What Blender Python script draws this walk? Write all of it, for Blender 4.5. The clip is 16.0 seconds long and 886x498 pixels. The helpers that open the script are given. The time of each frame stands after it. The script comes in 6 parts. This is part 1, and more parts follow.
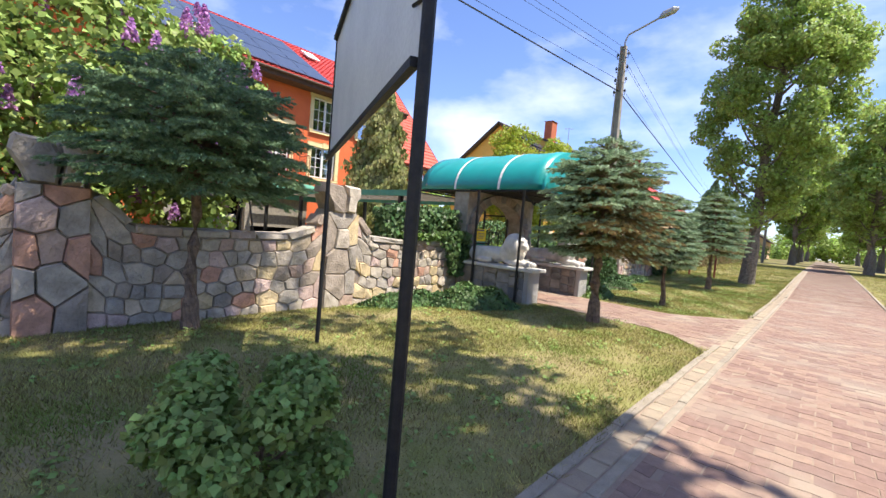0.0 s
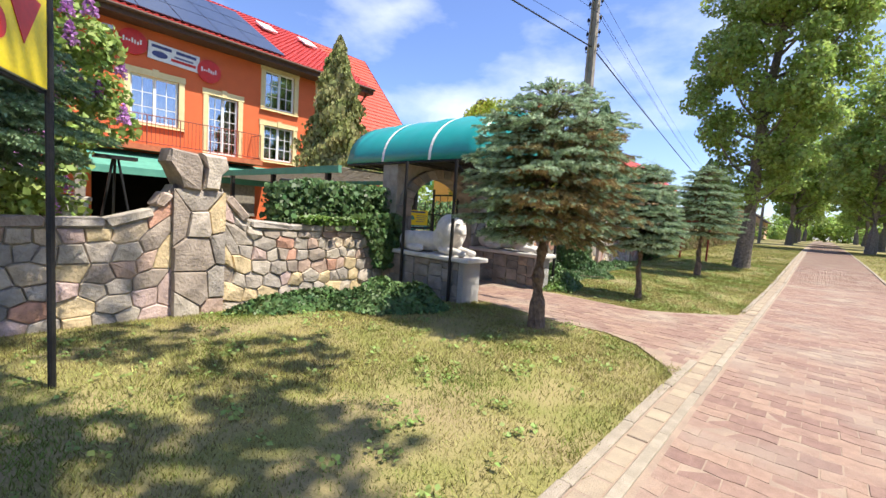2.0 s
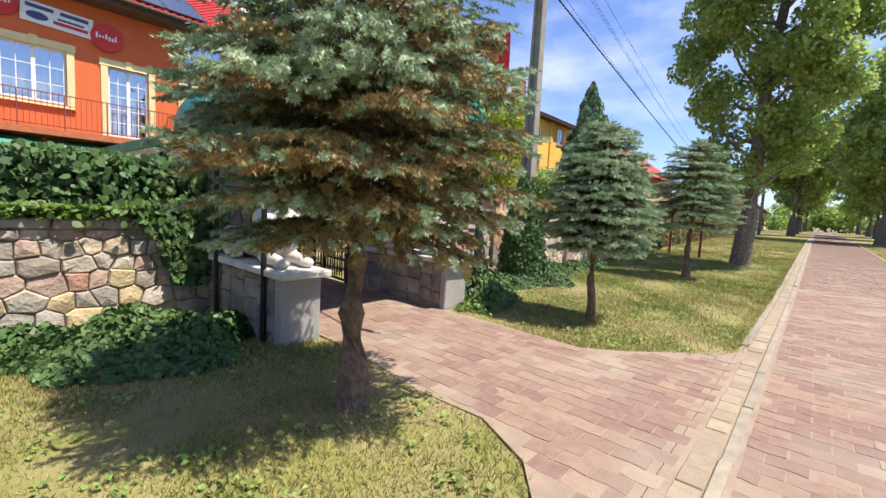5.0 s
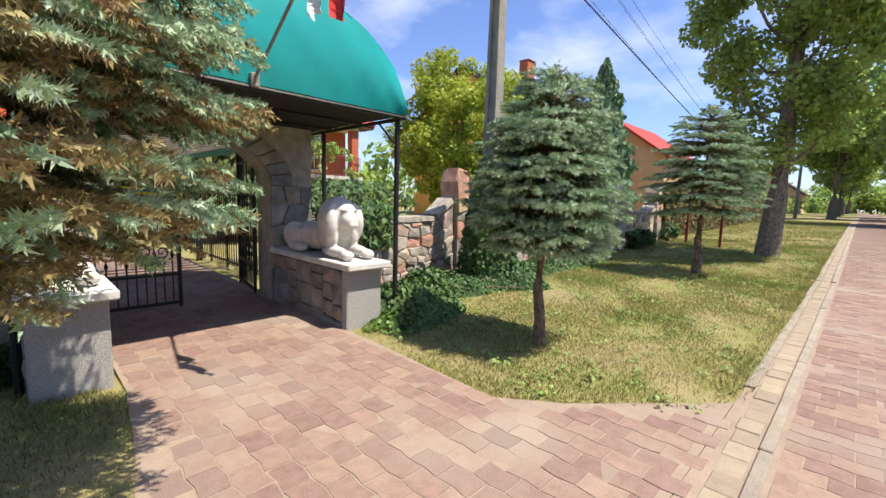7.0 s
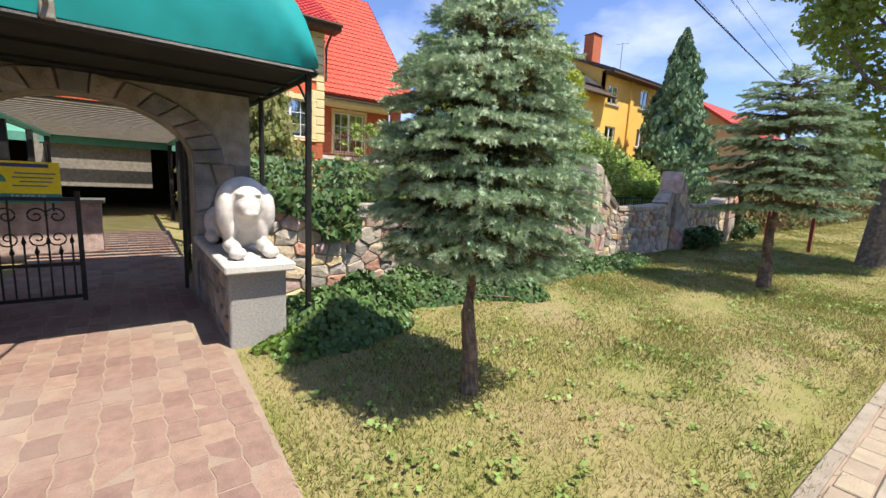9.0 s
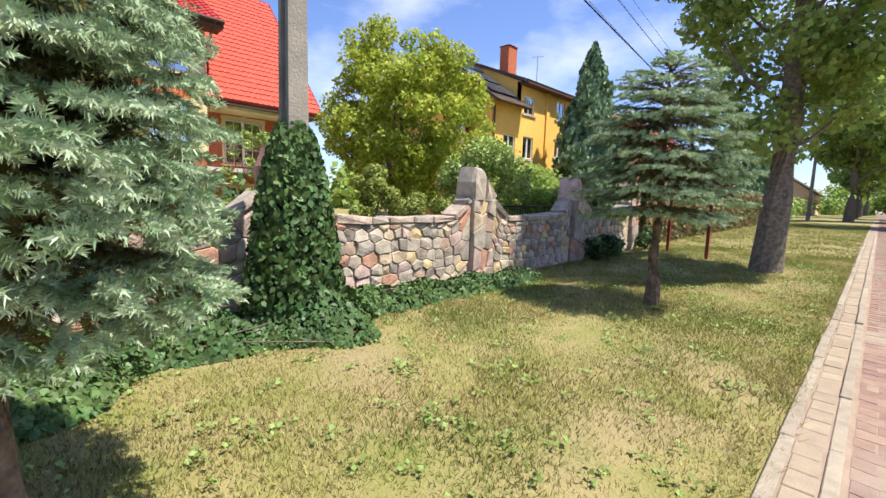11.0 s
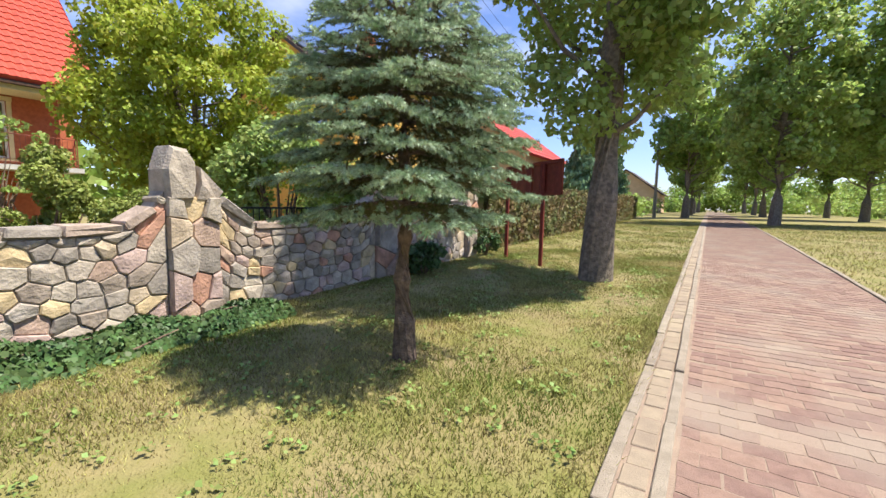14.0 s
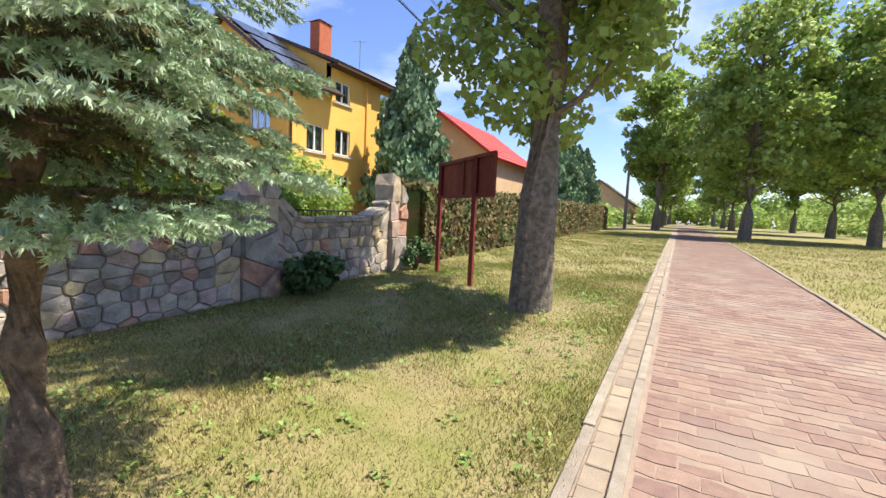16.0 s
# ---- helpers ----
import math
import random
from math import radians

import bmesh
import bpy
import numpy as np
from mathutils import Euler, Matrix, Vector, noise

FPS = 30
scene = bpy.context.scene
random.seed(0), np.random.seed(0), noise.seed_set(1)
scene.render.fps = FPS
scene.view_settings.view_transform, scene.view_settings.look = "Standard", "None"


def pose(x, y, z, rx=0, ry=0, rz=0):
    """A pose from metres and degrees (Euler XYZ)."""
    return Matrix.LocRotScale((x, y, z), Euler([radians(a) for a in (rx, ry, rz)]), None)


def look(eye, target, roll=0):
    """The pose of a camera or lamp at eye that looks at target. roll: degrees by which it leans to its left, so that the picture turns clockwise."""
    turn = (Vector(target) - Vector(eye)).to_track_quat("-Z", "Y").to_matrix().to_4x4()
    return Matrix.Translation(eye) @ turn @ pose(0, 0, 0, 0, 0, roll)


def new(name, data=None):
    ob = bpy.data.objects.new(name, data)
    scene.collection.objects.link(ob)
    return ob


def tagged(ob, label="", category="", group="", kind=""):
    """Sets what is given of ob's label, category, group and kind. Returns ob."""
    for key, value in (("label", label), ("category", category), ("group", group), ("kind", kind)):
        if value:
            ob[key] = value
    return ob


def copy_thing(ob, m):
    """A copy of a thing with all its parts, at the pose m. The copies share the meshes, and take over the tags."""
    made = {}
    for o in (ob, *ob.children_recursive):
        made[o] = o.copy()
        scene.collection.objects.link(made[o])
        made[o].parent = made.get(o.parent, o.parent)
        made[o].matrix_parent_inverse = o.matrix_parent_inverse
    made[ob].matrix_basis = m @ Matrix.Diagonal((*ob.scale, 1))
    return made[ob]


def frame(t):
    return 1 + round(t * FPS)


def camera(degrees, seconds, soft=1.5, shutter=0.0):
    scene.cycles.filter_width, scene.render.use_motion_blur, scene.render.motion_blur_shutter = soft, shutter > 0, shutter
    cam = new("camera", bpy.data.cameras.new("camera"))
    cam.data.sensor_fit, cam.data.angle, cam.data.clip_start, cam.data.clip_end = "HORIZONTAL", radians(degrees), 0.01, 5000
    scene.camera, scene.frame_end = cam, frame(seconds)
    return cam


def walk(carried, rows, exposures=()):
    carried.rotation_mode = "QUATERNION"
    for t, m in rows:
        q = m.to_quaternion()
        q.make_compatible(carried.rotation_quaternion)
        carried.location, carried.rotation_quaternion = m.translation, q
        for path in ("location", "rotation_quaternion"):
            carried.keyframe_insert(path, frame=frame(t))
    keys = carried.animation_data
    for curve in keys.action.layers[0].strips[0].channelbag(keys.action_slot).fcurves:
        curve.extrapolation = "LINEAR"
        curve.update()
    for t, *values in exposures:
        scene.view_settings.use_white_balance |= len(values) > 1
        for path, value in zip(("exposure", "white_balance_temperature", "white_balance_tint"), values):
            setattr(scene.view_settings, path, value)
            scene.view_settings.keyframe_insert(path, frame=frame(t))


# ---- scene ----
cam = camera(92.6, 16.0)
PATH = [
    (0, (0.286, -0.24, 1.374), (-1.047, 1.248, 1.273), 4.9),
    (0.5, (0.151, 0.33, 1.4), (-1.149, 1.844, 1.262), 4.9),
    (1, (0.197, 0.855, 1.379), (-1.107, 2.364, 1.228), 3.8),
    (1.5, (0.156, 1.383, 1.367), (-1.156, 2.884, 1.206), 4.5),
    (2, (0.124, 1.936, 1.372), (-1.196, 3.43, 1.209), 3.8),
    (2.5, (0.065, 2.463, 1.377), (-1.26, 3.952, 1.214), 3.7),
    (3, (-0.025, 2.983, 1.387), (-1.352, 4.471, 1.223), 3.5),
    (3.2, (-0.033, 3.185, 1.377), (-1.36, 4.672, 1.209), 3.2),
    (5.5, (-0.281, 5.644, 1.379), (-1.592, 7.142, 1.184), 3.1),
    (6, (-0.218, 6.131, 1.397), (-1.529, 7.629, 1.202), 2.0),
    (6.5, (-0.289, 6.601, 1.411), (-1.602, 8.093, 1.19), 2.1),
    (7, (-0.26, 7.064, 1.392), (-1.651, 8.481, 1.156), 1.7),
    (7.5, (-0.263, 7.543, 1.379), (-1.694, 8.915, 1.112), 1.4),
    (8, (-0.33, 7.954, 1.422), (-1.845, 9.228, 1.139), 1.1),
    (8.2, (-0.322, 8.13, 1.424), (-1.878, 9.355, 1.142), 1.8),
    (10.3, (-0.512, 10.059, 1.406), (-2.1, 11.232, 1.084), 3.3),
    (10.5, (-0.544, 10.276, 1.436), (-2.082, 11.518, 1.132), 2.6),
    (11, (-0.484, 10.764, 1.379), (-1.903, 12.153, 1.145), 1.8),
    (11.5, (-0.466, 11.316, 1.35), (-1.745, 12.836, 1.115), 1.1),
    (12, (-0.469, 11.827, 1.35), (-1.705, 13.382, 1.116), 1.6),
    (12.5, (-0.376, 12.366, 1.404), (-1.568, 13.958, 1.193), 1.2),
    (13, (-0.471, 12.924, 1.369), (-1.587, 14.57, 1.161), 1.2),
    (13.5, (-0.418, 13.478, 1.38), (-1.514, 15.138, 1.174), 1.1),
    (14, (-0.401, 14.049, 1.363), (-1.452, 15.737, 1.155), 1.1),
    (14.5, (-0.368, 14.608, 1.364), (-1.373, 16.327, 1.171), 1.5),
    (15, (-0.348, 15.206, 1.387), (-1.34, 16.932, 1.191), 2.4),
    (15.5, (-0.351, 15.812, 1.397), (-1.341, 17.539, 1.203), 2.6),
    (16, (-0.345, 16.297, 1.344), (-1.31, 18.04, 1.168), 2.6),
]
walk(cam, [(t, look(eye, target, roll)) for t, eye, target, roll in PATH], exposures=[(0, 1.04), (2.0, 0.98), (5.3, 0.82), (8.0, 0.8), (11.0, 0.88), (13.5, 0.82), (16, 0.96)])

# world and sun
SUN_TO = Vector((0.45, 0.19, 1.0)).normalized()
world = bpy.data.worlds.new("sky")
scene.world = world
world.use_nodes = True
wn, wl = world.node_tree.nodes, world.node_tree.links
wn.clear()
w_out = wn.new("ShaderNodeOutputWorld")
w_bg = wn.new("ShaderNodeBackground")
w_sky = wn.new("ShaderNodeTexSky")
w_sky.sky_type = "NISHITA"
w_sky.sun_disc = False
w_sky.sun_elevation = math.asin(SUN_TO.z)
w_sky.sun_rotation = math.atan2(SUN_TO.x, SUN_TO.y)
w_sky.dust_density = 0.6
w_sky.ozone_density = 2.0
w_tc = wn.new("ShaderNodeTexCoord")
w_map = wn.new("ShaderNodeMapping")
w_map.inputs["Scale"].default_value = (1.0, 1.0, 2.2)
w_map.inputs["Location"].default_value = (0.35, 0.1, 0.0)
w_noise = wn.new("ShaderNodeTexNoise")
w_noise.inputs["Scale"].default_value = 2.1
w_noise.inputs["Detail"].default_value = 7.0
w_noise.inputs["Roughness"].default_value = 0.55
w_ramp = wn.new("ShaderNodeValToRGB")
w_ramp.color_ramp.elements[0].position = 0.5
w_ramp.color_ramp.elements[1].position = 0.86
w_mix = wn.new("ShaderNodeMix")
w_mix.data_type = "RGBA"
w_mix.inputs[7].default_value = (8.0, 8.2, 8.8, 1)
w_tint = wn.new("ShaderNodeMix")
w_tint.data_type = "RGBA"
w_tint.blend_type = "MULTIPLY"
w_tint.inputs[0].default_value = 1.0
w_tint.inputs[7].default_value = (0.95, 1.0, 1.3, 1)
wl.new(w_tc.outputs["Generated"], w_map.inputs["Vector"])
wl.new(w_map.outputs["Vector"], w_noise.inputs["Vector"])
wl.new(w_noise.outputs["Fac"], w_ramp.inputs["Fac"])
wl.new(w_ramp.outputs["Color"], w_mix.inputs[0])
wl.new(w_sky.outputs["Color"], w_tint.inputs[6])
wl.new(w_tint.outputs[2], w_mix.inputs[6])
wl.new(w_mix.outputs[2], w_bg.inputs["Color"])
w_bg.inputs["Strength"].default_value = 0.1
wl.new(w_bg.outputs["Background"], w_out.inputs["Surface"])

sun = new("sun", bpy.data.lights.new("sun", "SUN"))
sun.data.energy = 5.0
sun.data.angle = radians(0.6)
sun.data.color = (1.0, 0.93, 0.8)
sun.matrix_world = look(SUN_TO * 60, (0, 0, 0))


# ---- materials ----
def mat(name, c1, c2=None, scale=8.0, rough=0.8, bump=0.0, fine=40.0, metal=0.0, vary=0.0, island=0.0, c3=None, big=0.6, trans=0.0, spec=0.3):
    """Noise between c1 and c2 at a fine and a coarse size, patches of c3, spread per object (vary) or per island."""
    m = bpy.data.materials.new(name)
    m.use_nodes = True
    n, l = m.node_tree.nodes, m.node_tree.links
    b = n["Principled BSDF"]
    b.inputs["Roughness"].default_value = rough
    b.inputs["Metallic"].default_value = metal
    b.inputs["Specular IOR Level"].default_value = spec
    c2 = c2 or tuple(v * 0.7 for v in c1)
    tc = n.new("ShaderNodeTexCoord")
    geo = n.new("ShaderNodeNewGeometry")
    src = geo.outputs["Position"]

    def noise_of(s, d=5):
        t = n.new("ShaderNodeTexNoise")
        t.inputs["Scale"].default_value = s
        t.inputs["Detail"].default_value = d
        l.new(src, t.inputs["Vector"])
        return t.outputs["Fac"]

    def mix_of(f, a, bb, lo=0.35, hi=0.65):
        r = n.new("ShaderNodeMapRange")
        r.inputs["From Min"].default_value, r.inputs["From Max"].default_value = lo, hi
        l.new(f, r.inputs["Value"])
        x = n.new("ShaderNodeMix")
        x.data_type = "RGBA"
        l.new(r.outputs["Result"], x.inputs[0])
        for i, c in ((6, a), (7, bb)):
            if isinstance(c, tuple):
                x.inputs[i].default_value = (*c, 1)
            else:
                l.new(c, x.inputs[i])
        return x.outputs[2]

    col = mix_of(noise_of(scale), c1, c2)
    if c3:
        col = mix_of(noise_of(big, 4), col, c3, 0.48, 0.66)
    hsv = n.new("ShaderNodeHueSaturation")
    l.new(col, hsv.inputs["Color"])
    grain = noise_of(fine, 3)
    val = n.new("ShaderNodeMapRange")
    val.inputs["To Min"].default_value, val.inputs["To Max"].default_value = 0.82, 1.18
    l.new(grain, val.inputs["Value"])
    last = val.outputs["Result"]
    for amount, out in ((vary, "object"), (island, "island")):
        if amount:
            if out == "object":
                rnd = n.new("ShaderNodeObjectInfo").outputs["Random"]
            else:
                rnd = geo.outputs["Random Per Island"]
            r = n.new("ShaderNodeMapRange")
            r.inputs["To Min"].default_value, r.inputs["To Max"].default_value = 1 - amount, 1 + amount
            l.new(rnd, r.inputs["Value"])
            mu = n.new("ShaderNodeMath")
            mu.operation = "MULTIPLY"
            l.new(last, mu.inputs[0])
            l.new(r.outputs["Result"], mu.inputs[1])
            last = mu.outputs[0]
            h = n.new("ShaderNodeMapRange")
            h.inputs["To Min"].default_value, h.inputs["To Max"].default_value = 0.5 - amount * 0.06, 0.5 + amount * 0.06
            l.new(rnd, h.inputs["Value"])
            l.new(h.outputs["Result"], hsv.inputs["Hue"])
    l.new(last, hsv.inputs["Value"])
    l.new(hsv.outputs["Color"], b.inputs["Base Color"])
    if bump:
        bp = n.new("ShaderNodeBump")
        bp.inputs["Strength"].default_value = min(1.0, bump)
        bp.inputs["Distance"].default_value = 0.02
        l.new(grain, bp.inputs["Height"])
        l.new(bp.outputs["Normal"], b.inputs["Normal"])
    if trans:
        tr = n.new("ShaderNodeBsdfTranslucent")
        l.new(hsv.outputs["Color"], tr.inputs["Color"])
        ms = n.new("ShaderNodeMixShader")
        ms.inputs[0].default_value = trans
        l.new(b.outputs["BSDF"], ms.inputs[1])
        l.new(tr.outputs["BSDF"], ms.inputs[2])
        l.new(ms.outputs["Shader"], n["Material Output"].inputs["Surface"])
    return m


def stone_mat(name, stops, fine=30.0, scale=6.0):
    """A colour a stone, picked by the object's chance number along a ramp."""
    m = mat(name, (0.3, 0.3, 0.3), (0.3, 0.3, 0.3), scale=scale, rough=0.88, bump=0.7, fine=fine)
    n, l = m.node_tree.nodes, m.node_tree.links
    info = n.new("ShaderNodeObjectInfo")
    ramp = n.new("ShaderNodeValToRGB")
    ramp.color_ramp.interpolation = "CONSTANT"
    els = ramp.color_ramp.elements
    els[0].color = (*stops[0], 1)
    els[1].position, els[1].color = 1 / len(stops), (*stops[1], 1)
    for i, c in enumerate(stops[2:], 2):
        e = els.new(i / len(stops))
        e.color = (*c, 1)
    l.new(info.outputs["Random"], ramp.inputs["Fac"])
    hsv = n["Hue/Saturation/Value"]
    first = hsv.inputs["Color"].links[0].from_node
    for i, k in ((6, 1.15), (7, 0.72)):
        x = n.new("ShaderNodeMix")
        x.data_type, x.blend_type = "RGBA", "MULTIPLY"
        x.inputs[0].default_value = 1.0
        l.new(ramp.outputs["Color"], x.inputs[6])
        x.inputs[7].default_value = (k, k, k, 1)
        l.new(x.outputs[2], first.inputs[i])
    return m


M_SOIL = mat("lawn_soil", (0.19, 0.19, 0.055), (0.27, 0.225, 0.1), scale=2.6, rough=0.95, bump=0.6, fine=60, c3=(0.27, 0.215, 0.11), big=0.9)
M_GRASS = mat("grass_blades", (0.205, 0.215, 0.048), (0.4, 0.32, 0.14), scale=1.6, rough=0.7, island=0.6, c3=(0.17, 0.21, 0.042), big=0.8, trans=0.3, fine=5)
M_WEED = mat("weed_leaves", (0.19, 0.28, 0.07), (0.27, 0.34, 0.1), island=0.35, rough=0.55, trans=0.3)
M_SAND = mat("jointing_sand", (0.32, 0.24, 0.18), (0.26, 0.195, 0.15), scale=5, rough=0.95, bump=0.4, fine=90)
M_PAVER = mat("red_concrete_paver", (0.275, 0.178, 0.14), (0.225, 0.144, 0.113), scale=14, rough=0.85, bump=0.4, fine=120, vary=0.17, c3=(0.28, 0.215, 0.17), big=0.9)
M_PAVER_I = mat("red_concrete_pavers", (0.275, 0.178, 0.14), (0.225, 0.144, 0.113), scale=14, rough=0.85, bump=0.4, fine=120, island=0.16, c3=(0.28, 0.215, 0.17), big=0.9)
M_KERB = mat("kerb_concrete", (0.33, 0.28, 0.22), (0.26, 0.22, 0.17), scale=9, rough=0.9, bump=0.5, fine=110, vary=0.1)
M_KERB_Y = mat("yellow_paver", (0.33, 0.265, 0.19), (0.28, 0.225, 0.165), scale=9, rough=0.9, bump=0.4, fine=110, vary=0.12)
M_MORTAR = mat("wall_mortar", (0.4, 0.355, 0.3), (0.27, 0.24, 0.2), scale=7, rough=0.95, bump=0.8, fine=40)
STONES = [(0.46, 0.33, 0.26), (0.37, 0.32, 0.27), (0.54, 0.43, 0.31), (0.5, 0.28, 0.2), (0.29, 0.255, 0.22), (0.58, 0.45, 0.27), (0.44, 0.38, 0.31), (0.5, 0.37, 0.33), (0.33, 0.27, 0.22), (0.5, 0.43, 0.35), (0.4, 0.35, 0.3), (0.47, 0.4, 0.33)]
M_STONE = stone_mat("field_stone", STONES)
M_STONE_D = stone_mat("gate_stone", [(0.24, 0.22, 0.2), (0.3, 0.27, 0.24), (0.2, 0.19, 0.18), (0.28, 0.23, 0.19)])
M_COPING = stone_mat("coping_stone", [(0.4, 0.35, 0.29), (0.34, 0.3, 0.26), (0.42, 0.33, 0.27)])
M_SLAB = mat("pale_cast_slab", (0.62, 0.6, 0.56), (0.5, 0.48, 0.45), scale=6, rough=0.85, bump=0.3, fine=70)
M_ROUGHCAST = mat("grey_roughcast", (0.5, 0.48, 0.45), (0.38, 0.36, 0.34), scale=60, rough=0.95, bump=1.0, fine=160)
M_LION = mat("weathered_cast_stone", (0.66, 0.62, 0.58), (0.5, 0.47, 0.44), scale=7, rough=0.9, bump=0.3, fine=80)
M_BARK = mat("spruce_bark", (0.25, 0.175, 0.125), (0.12, 0.085, 0.065), scale=18, rough=0.95, bump=1.0, fine=55)
M_BARK2 = mat("maple_bark", (0.26, 0.215, 0.17), (0.12, 0.1, 0.08), scale=14, rough=0.95, bump=1.0, fine=34)
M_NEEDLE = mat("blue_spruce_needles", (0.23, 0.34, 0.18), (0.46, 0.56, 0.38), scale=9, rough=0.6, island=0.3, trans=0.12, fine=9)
# Older inner needles, darkened further so the colour holds the shade between boughs.
M_NEEDLE_IN = mat("shaded_old_spruce_needles", (0.08, 0.095, 0.035), (0.16, 0.145, 0.055), scale=3.5, rough=0.7, island=0.25, trans=0.08, fine=9)
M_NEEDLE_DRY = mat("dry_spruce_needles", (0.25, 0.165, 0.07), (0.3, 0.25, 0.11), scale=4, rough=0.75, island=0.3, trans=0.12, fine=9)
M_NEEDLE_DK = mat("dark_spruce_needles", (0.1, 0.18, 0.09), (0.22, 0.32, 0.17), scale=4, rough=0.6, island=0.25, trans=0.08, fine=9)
M_MAPLE = mat("maple_leaves", (0.27, 0.37, 0.085), (0.4, 0.49, 0.15), scale=1.2, rough=0.5, island=0.3, trans=0.5, fine=6)
M_BOX = mat("box_leaves", (0.2, 0.25, 0.05), (0.3, 0.34, 0.085), scale=3, rough=0.5, island=0.3, trans=0.25, fine=6)
M_MAPLE_DK = mat("lime_leaves", (0.24, 0.34, 0.075), (0.34, 0.44, 0.11), scale=1.2, rough=0.5, island=0.3, trans=0.48, fine=6)
M_ROBINIA = mat("yellow_green_leaves", (0.42, 0.46, 0.06), (0.3, 0.37, 0.05), scale=1.4, rough=0.5, island=0.3, trans=0.42, fine=6)
M_THUJA = mat("thuja_sprays", (0.22, 0.25, 0.075), (0.31, 0.29, 0.12), scale=2, rough=0.65, island=0.3, trans=0.2, fine=6)
M_IVY = mat("ivy_leaves", (0.05, 0.1, 0.035), (0.1, 0.165, 0.05), scale=2.2, rough=0.5, island=0.35, trans=0.12, fine=6, spec=0.3)
M_IVY_LT = mat("young_ivy_leaves", (0.12, 0.2, 0.035), (0.09, 0.16, 0.03), scale=3, rough=0.45, island=0.3, trans=0.25, fine=6)
M_LILAC = mat("lilac_leaves", (0.24, 0.34, 0.08), (0.34, 0.42, 0.13), scale=2.5, rough=0.5, island=0.3, trans=0.3, fine=6)
M_BLOSSOM = mat("purple_lilac_blossom", (0.42, 0.16, 0.45), (0.62, 0.34, 0.64), scale=9, rough=0.7, island=0.3, trans=0.25, fine=20)
M_HEDGE = mat("hedge_leaves", (0.1, 0.125, 0.035), (0.2, 0.13, 0.06), scale=2.0, rough=0.6, island=0.35, trans=0.2, fine=6)
M_RENDER = mat("orange_render", (0.66, 0.15, 0.055), (0.6, 0.135, 0.05), scale=1.5, rough=0.9, bump=0.15, fine=120)
M_BRICK = mat("orange_brickwork", (0.5, 0.15, 0.07), (0.4, 0.11, 0.055), scale=9, rough=0.9, bump=0.3, fine=60)
M_CREAM = mat("cream_trim", (0.72, 0.6, 0.33), (0.66, 0.54, 0.29), scale=5, rough=0.85, bump=0.1, fine=90)
M_YELLOW = mat("yellow_render", (0.84, 0.5, 0.12), (0.79, 0.46, 0.105), scale=1.5, rough=0.9, bump=0.15, fine=120)
M_PEACH = mat("peach_render", (0.66, 0.45, 0.28), (0.6, 0.4, 0.24), scale=1.5, rough=0.9, fine=100)
M_TILE = mat("red_roof_tiles", (0.5, 0.065, 0.05), (0.4, 0.05, 0.04), scale=6, rough=0.5, bump=0.2, fine=50, island=0.12)
M_DARKROOF = mat("brown_roof_tiles", (0.1, 0.07, 0.055), (0.07, 0.05, 0.04), scale=6, rough=0.6, fine=50)
M_SOLAR = mat("solar_panel", (0.045, 0.055, 0.085), (0.035, 0.045, 0.07), scale=3, rough=0.18, fine=20, spec=0.6)
M_WHITE = mat("white_frame", (0.78, 0.78, 0.76), (0.7, 0.7, 0.68), scale=9, rough=0.5)
M_BROWNW = mat("dark_wood_soffit", (0.1, 0.055, 0.035), (0.07, 0.04, 0.03), scale=9, rough=0.7)
M_IRON = mat("black_iron", (0.018, 0.018, 0.02), (0.03, 0.028, 0.026), scale=20, rough=0.5, metal=0.3, bump=0.2, fine=90)
M_RAILRED = mat("red_brown_rail", (0.28, 0.08, 0.05), (0.2, 0.06, 0.04), scale=9, rough=0.5)
M_STEEL = mat("galvanised_steel", (0.4, 0.4, 0.4), (0.3, 0.3, 0.3), scale=15, rough=0.45, metal=0.7)
M_TEAL = mat("teal_tarpaulin", (0.012, 0.3, 0.285), (0.01, 0.26, 0.25), scale=3, rough=0.32, bump=0.1, fine=6, spec=0.5)
M_AWNING = mat("green_awning", (0.1, 0.3, 0.22), (0.08, 0.25, 0.19), scale=4, rough=0.7)
# Near-black for rooms behind glass: the shade indoors is put into the colour.
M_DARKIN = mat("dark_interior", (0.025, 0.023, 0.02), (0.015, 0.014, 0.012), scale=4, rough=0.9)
M_POLE = mat("grey_pole_concrete", (0.3, 0.27, 0.23), (0.22, 0.2, 0.17), scale=5, rough=0.9, bump=0.4, fine=40)
M_SIGNY = mat("yellow_sign_sheet", (0.85, 0.66, 0.02), (0.8, 0.62, 0.02), scale=3, rough=0.4)
M_SIGNW = mat("grey_white_sign_back", (0.62, 0.62, 0.6), (0.55, 0.55, 0.54), scale=3, rough=0.45)
M_RED = mat("red_paint", (0.6, 0.03, 0.02), (0.52, 0.025, 0.02), scale=8, rough=0.4)
M_BLUE = mat("blue_paint", (0.06, 0.07, 0.2), (0.05, 0.06, 0.17), scale=8, rough=0.45)
M_BOARD = mat("red_brown_boards", (0.24, 0.05, 0.028), (0.17, 0.037, 0.022), scale=7, rough=0.75, bump=0.3, fine=30, vary=0.15)
M_CABLE = mat("black_cable", (0.012, 0.012, 0.013), (0.02, 0.02, 0.02), rough=0.6)
M_WOODGREY = mat("grey_wood", (0.28, 0.25, 0.21), (0.2, 0.175, 0.15), scale=12, rough=0.85, bump=0.3, fine=60)
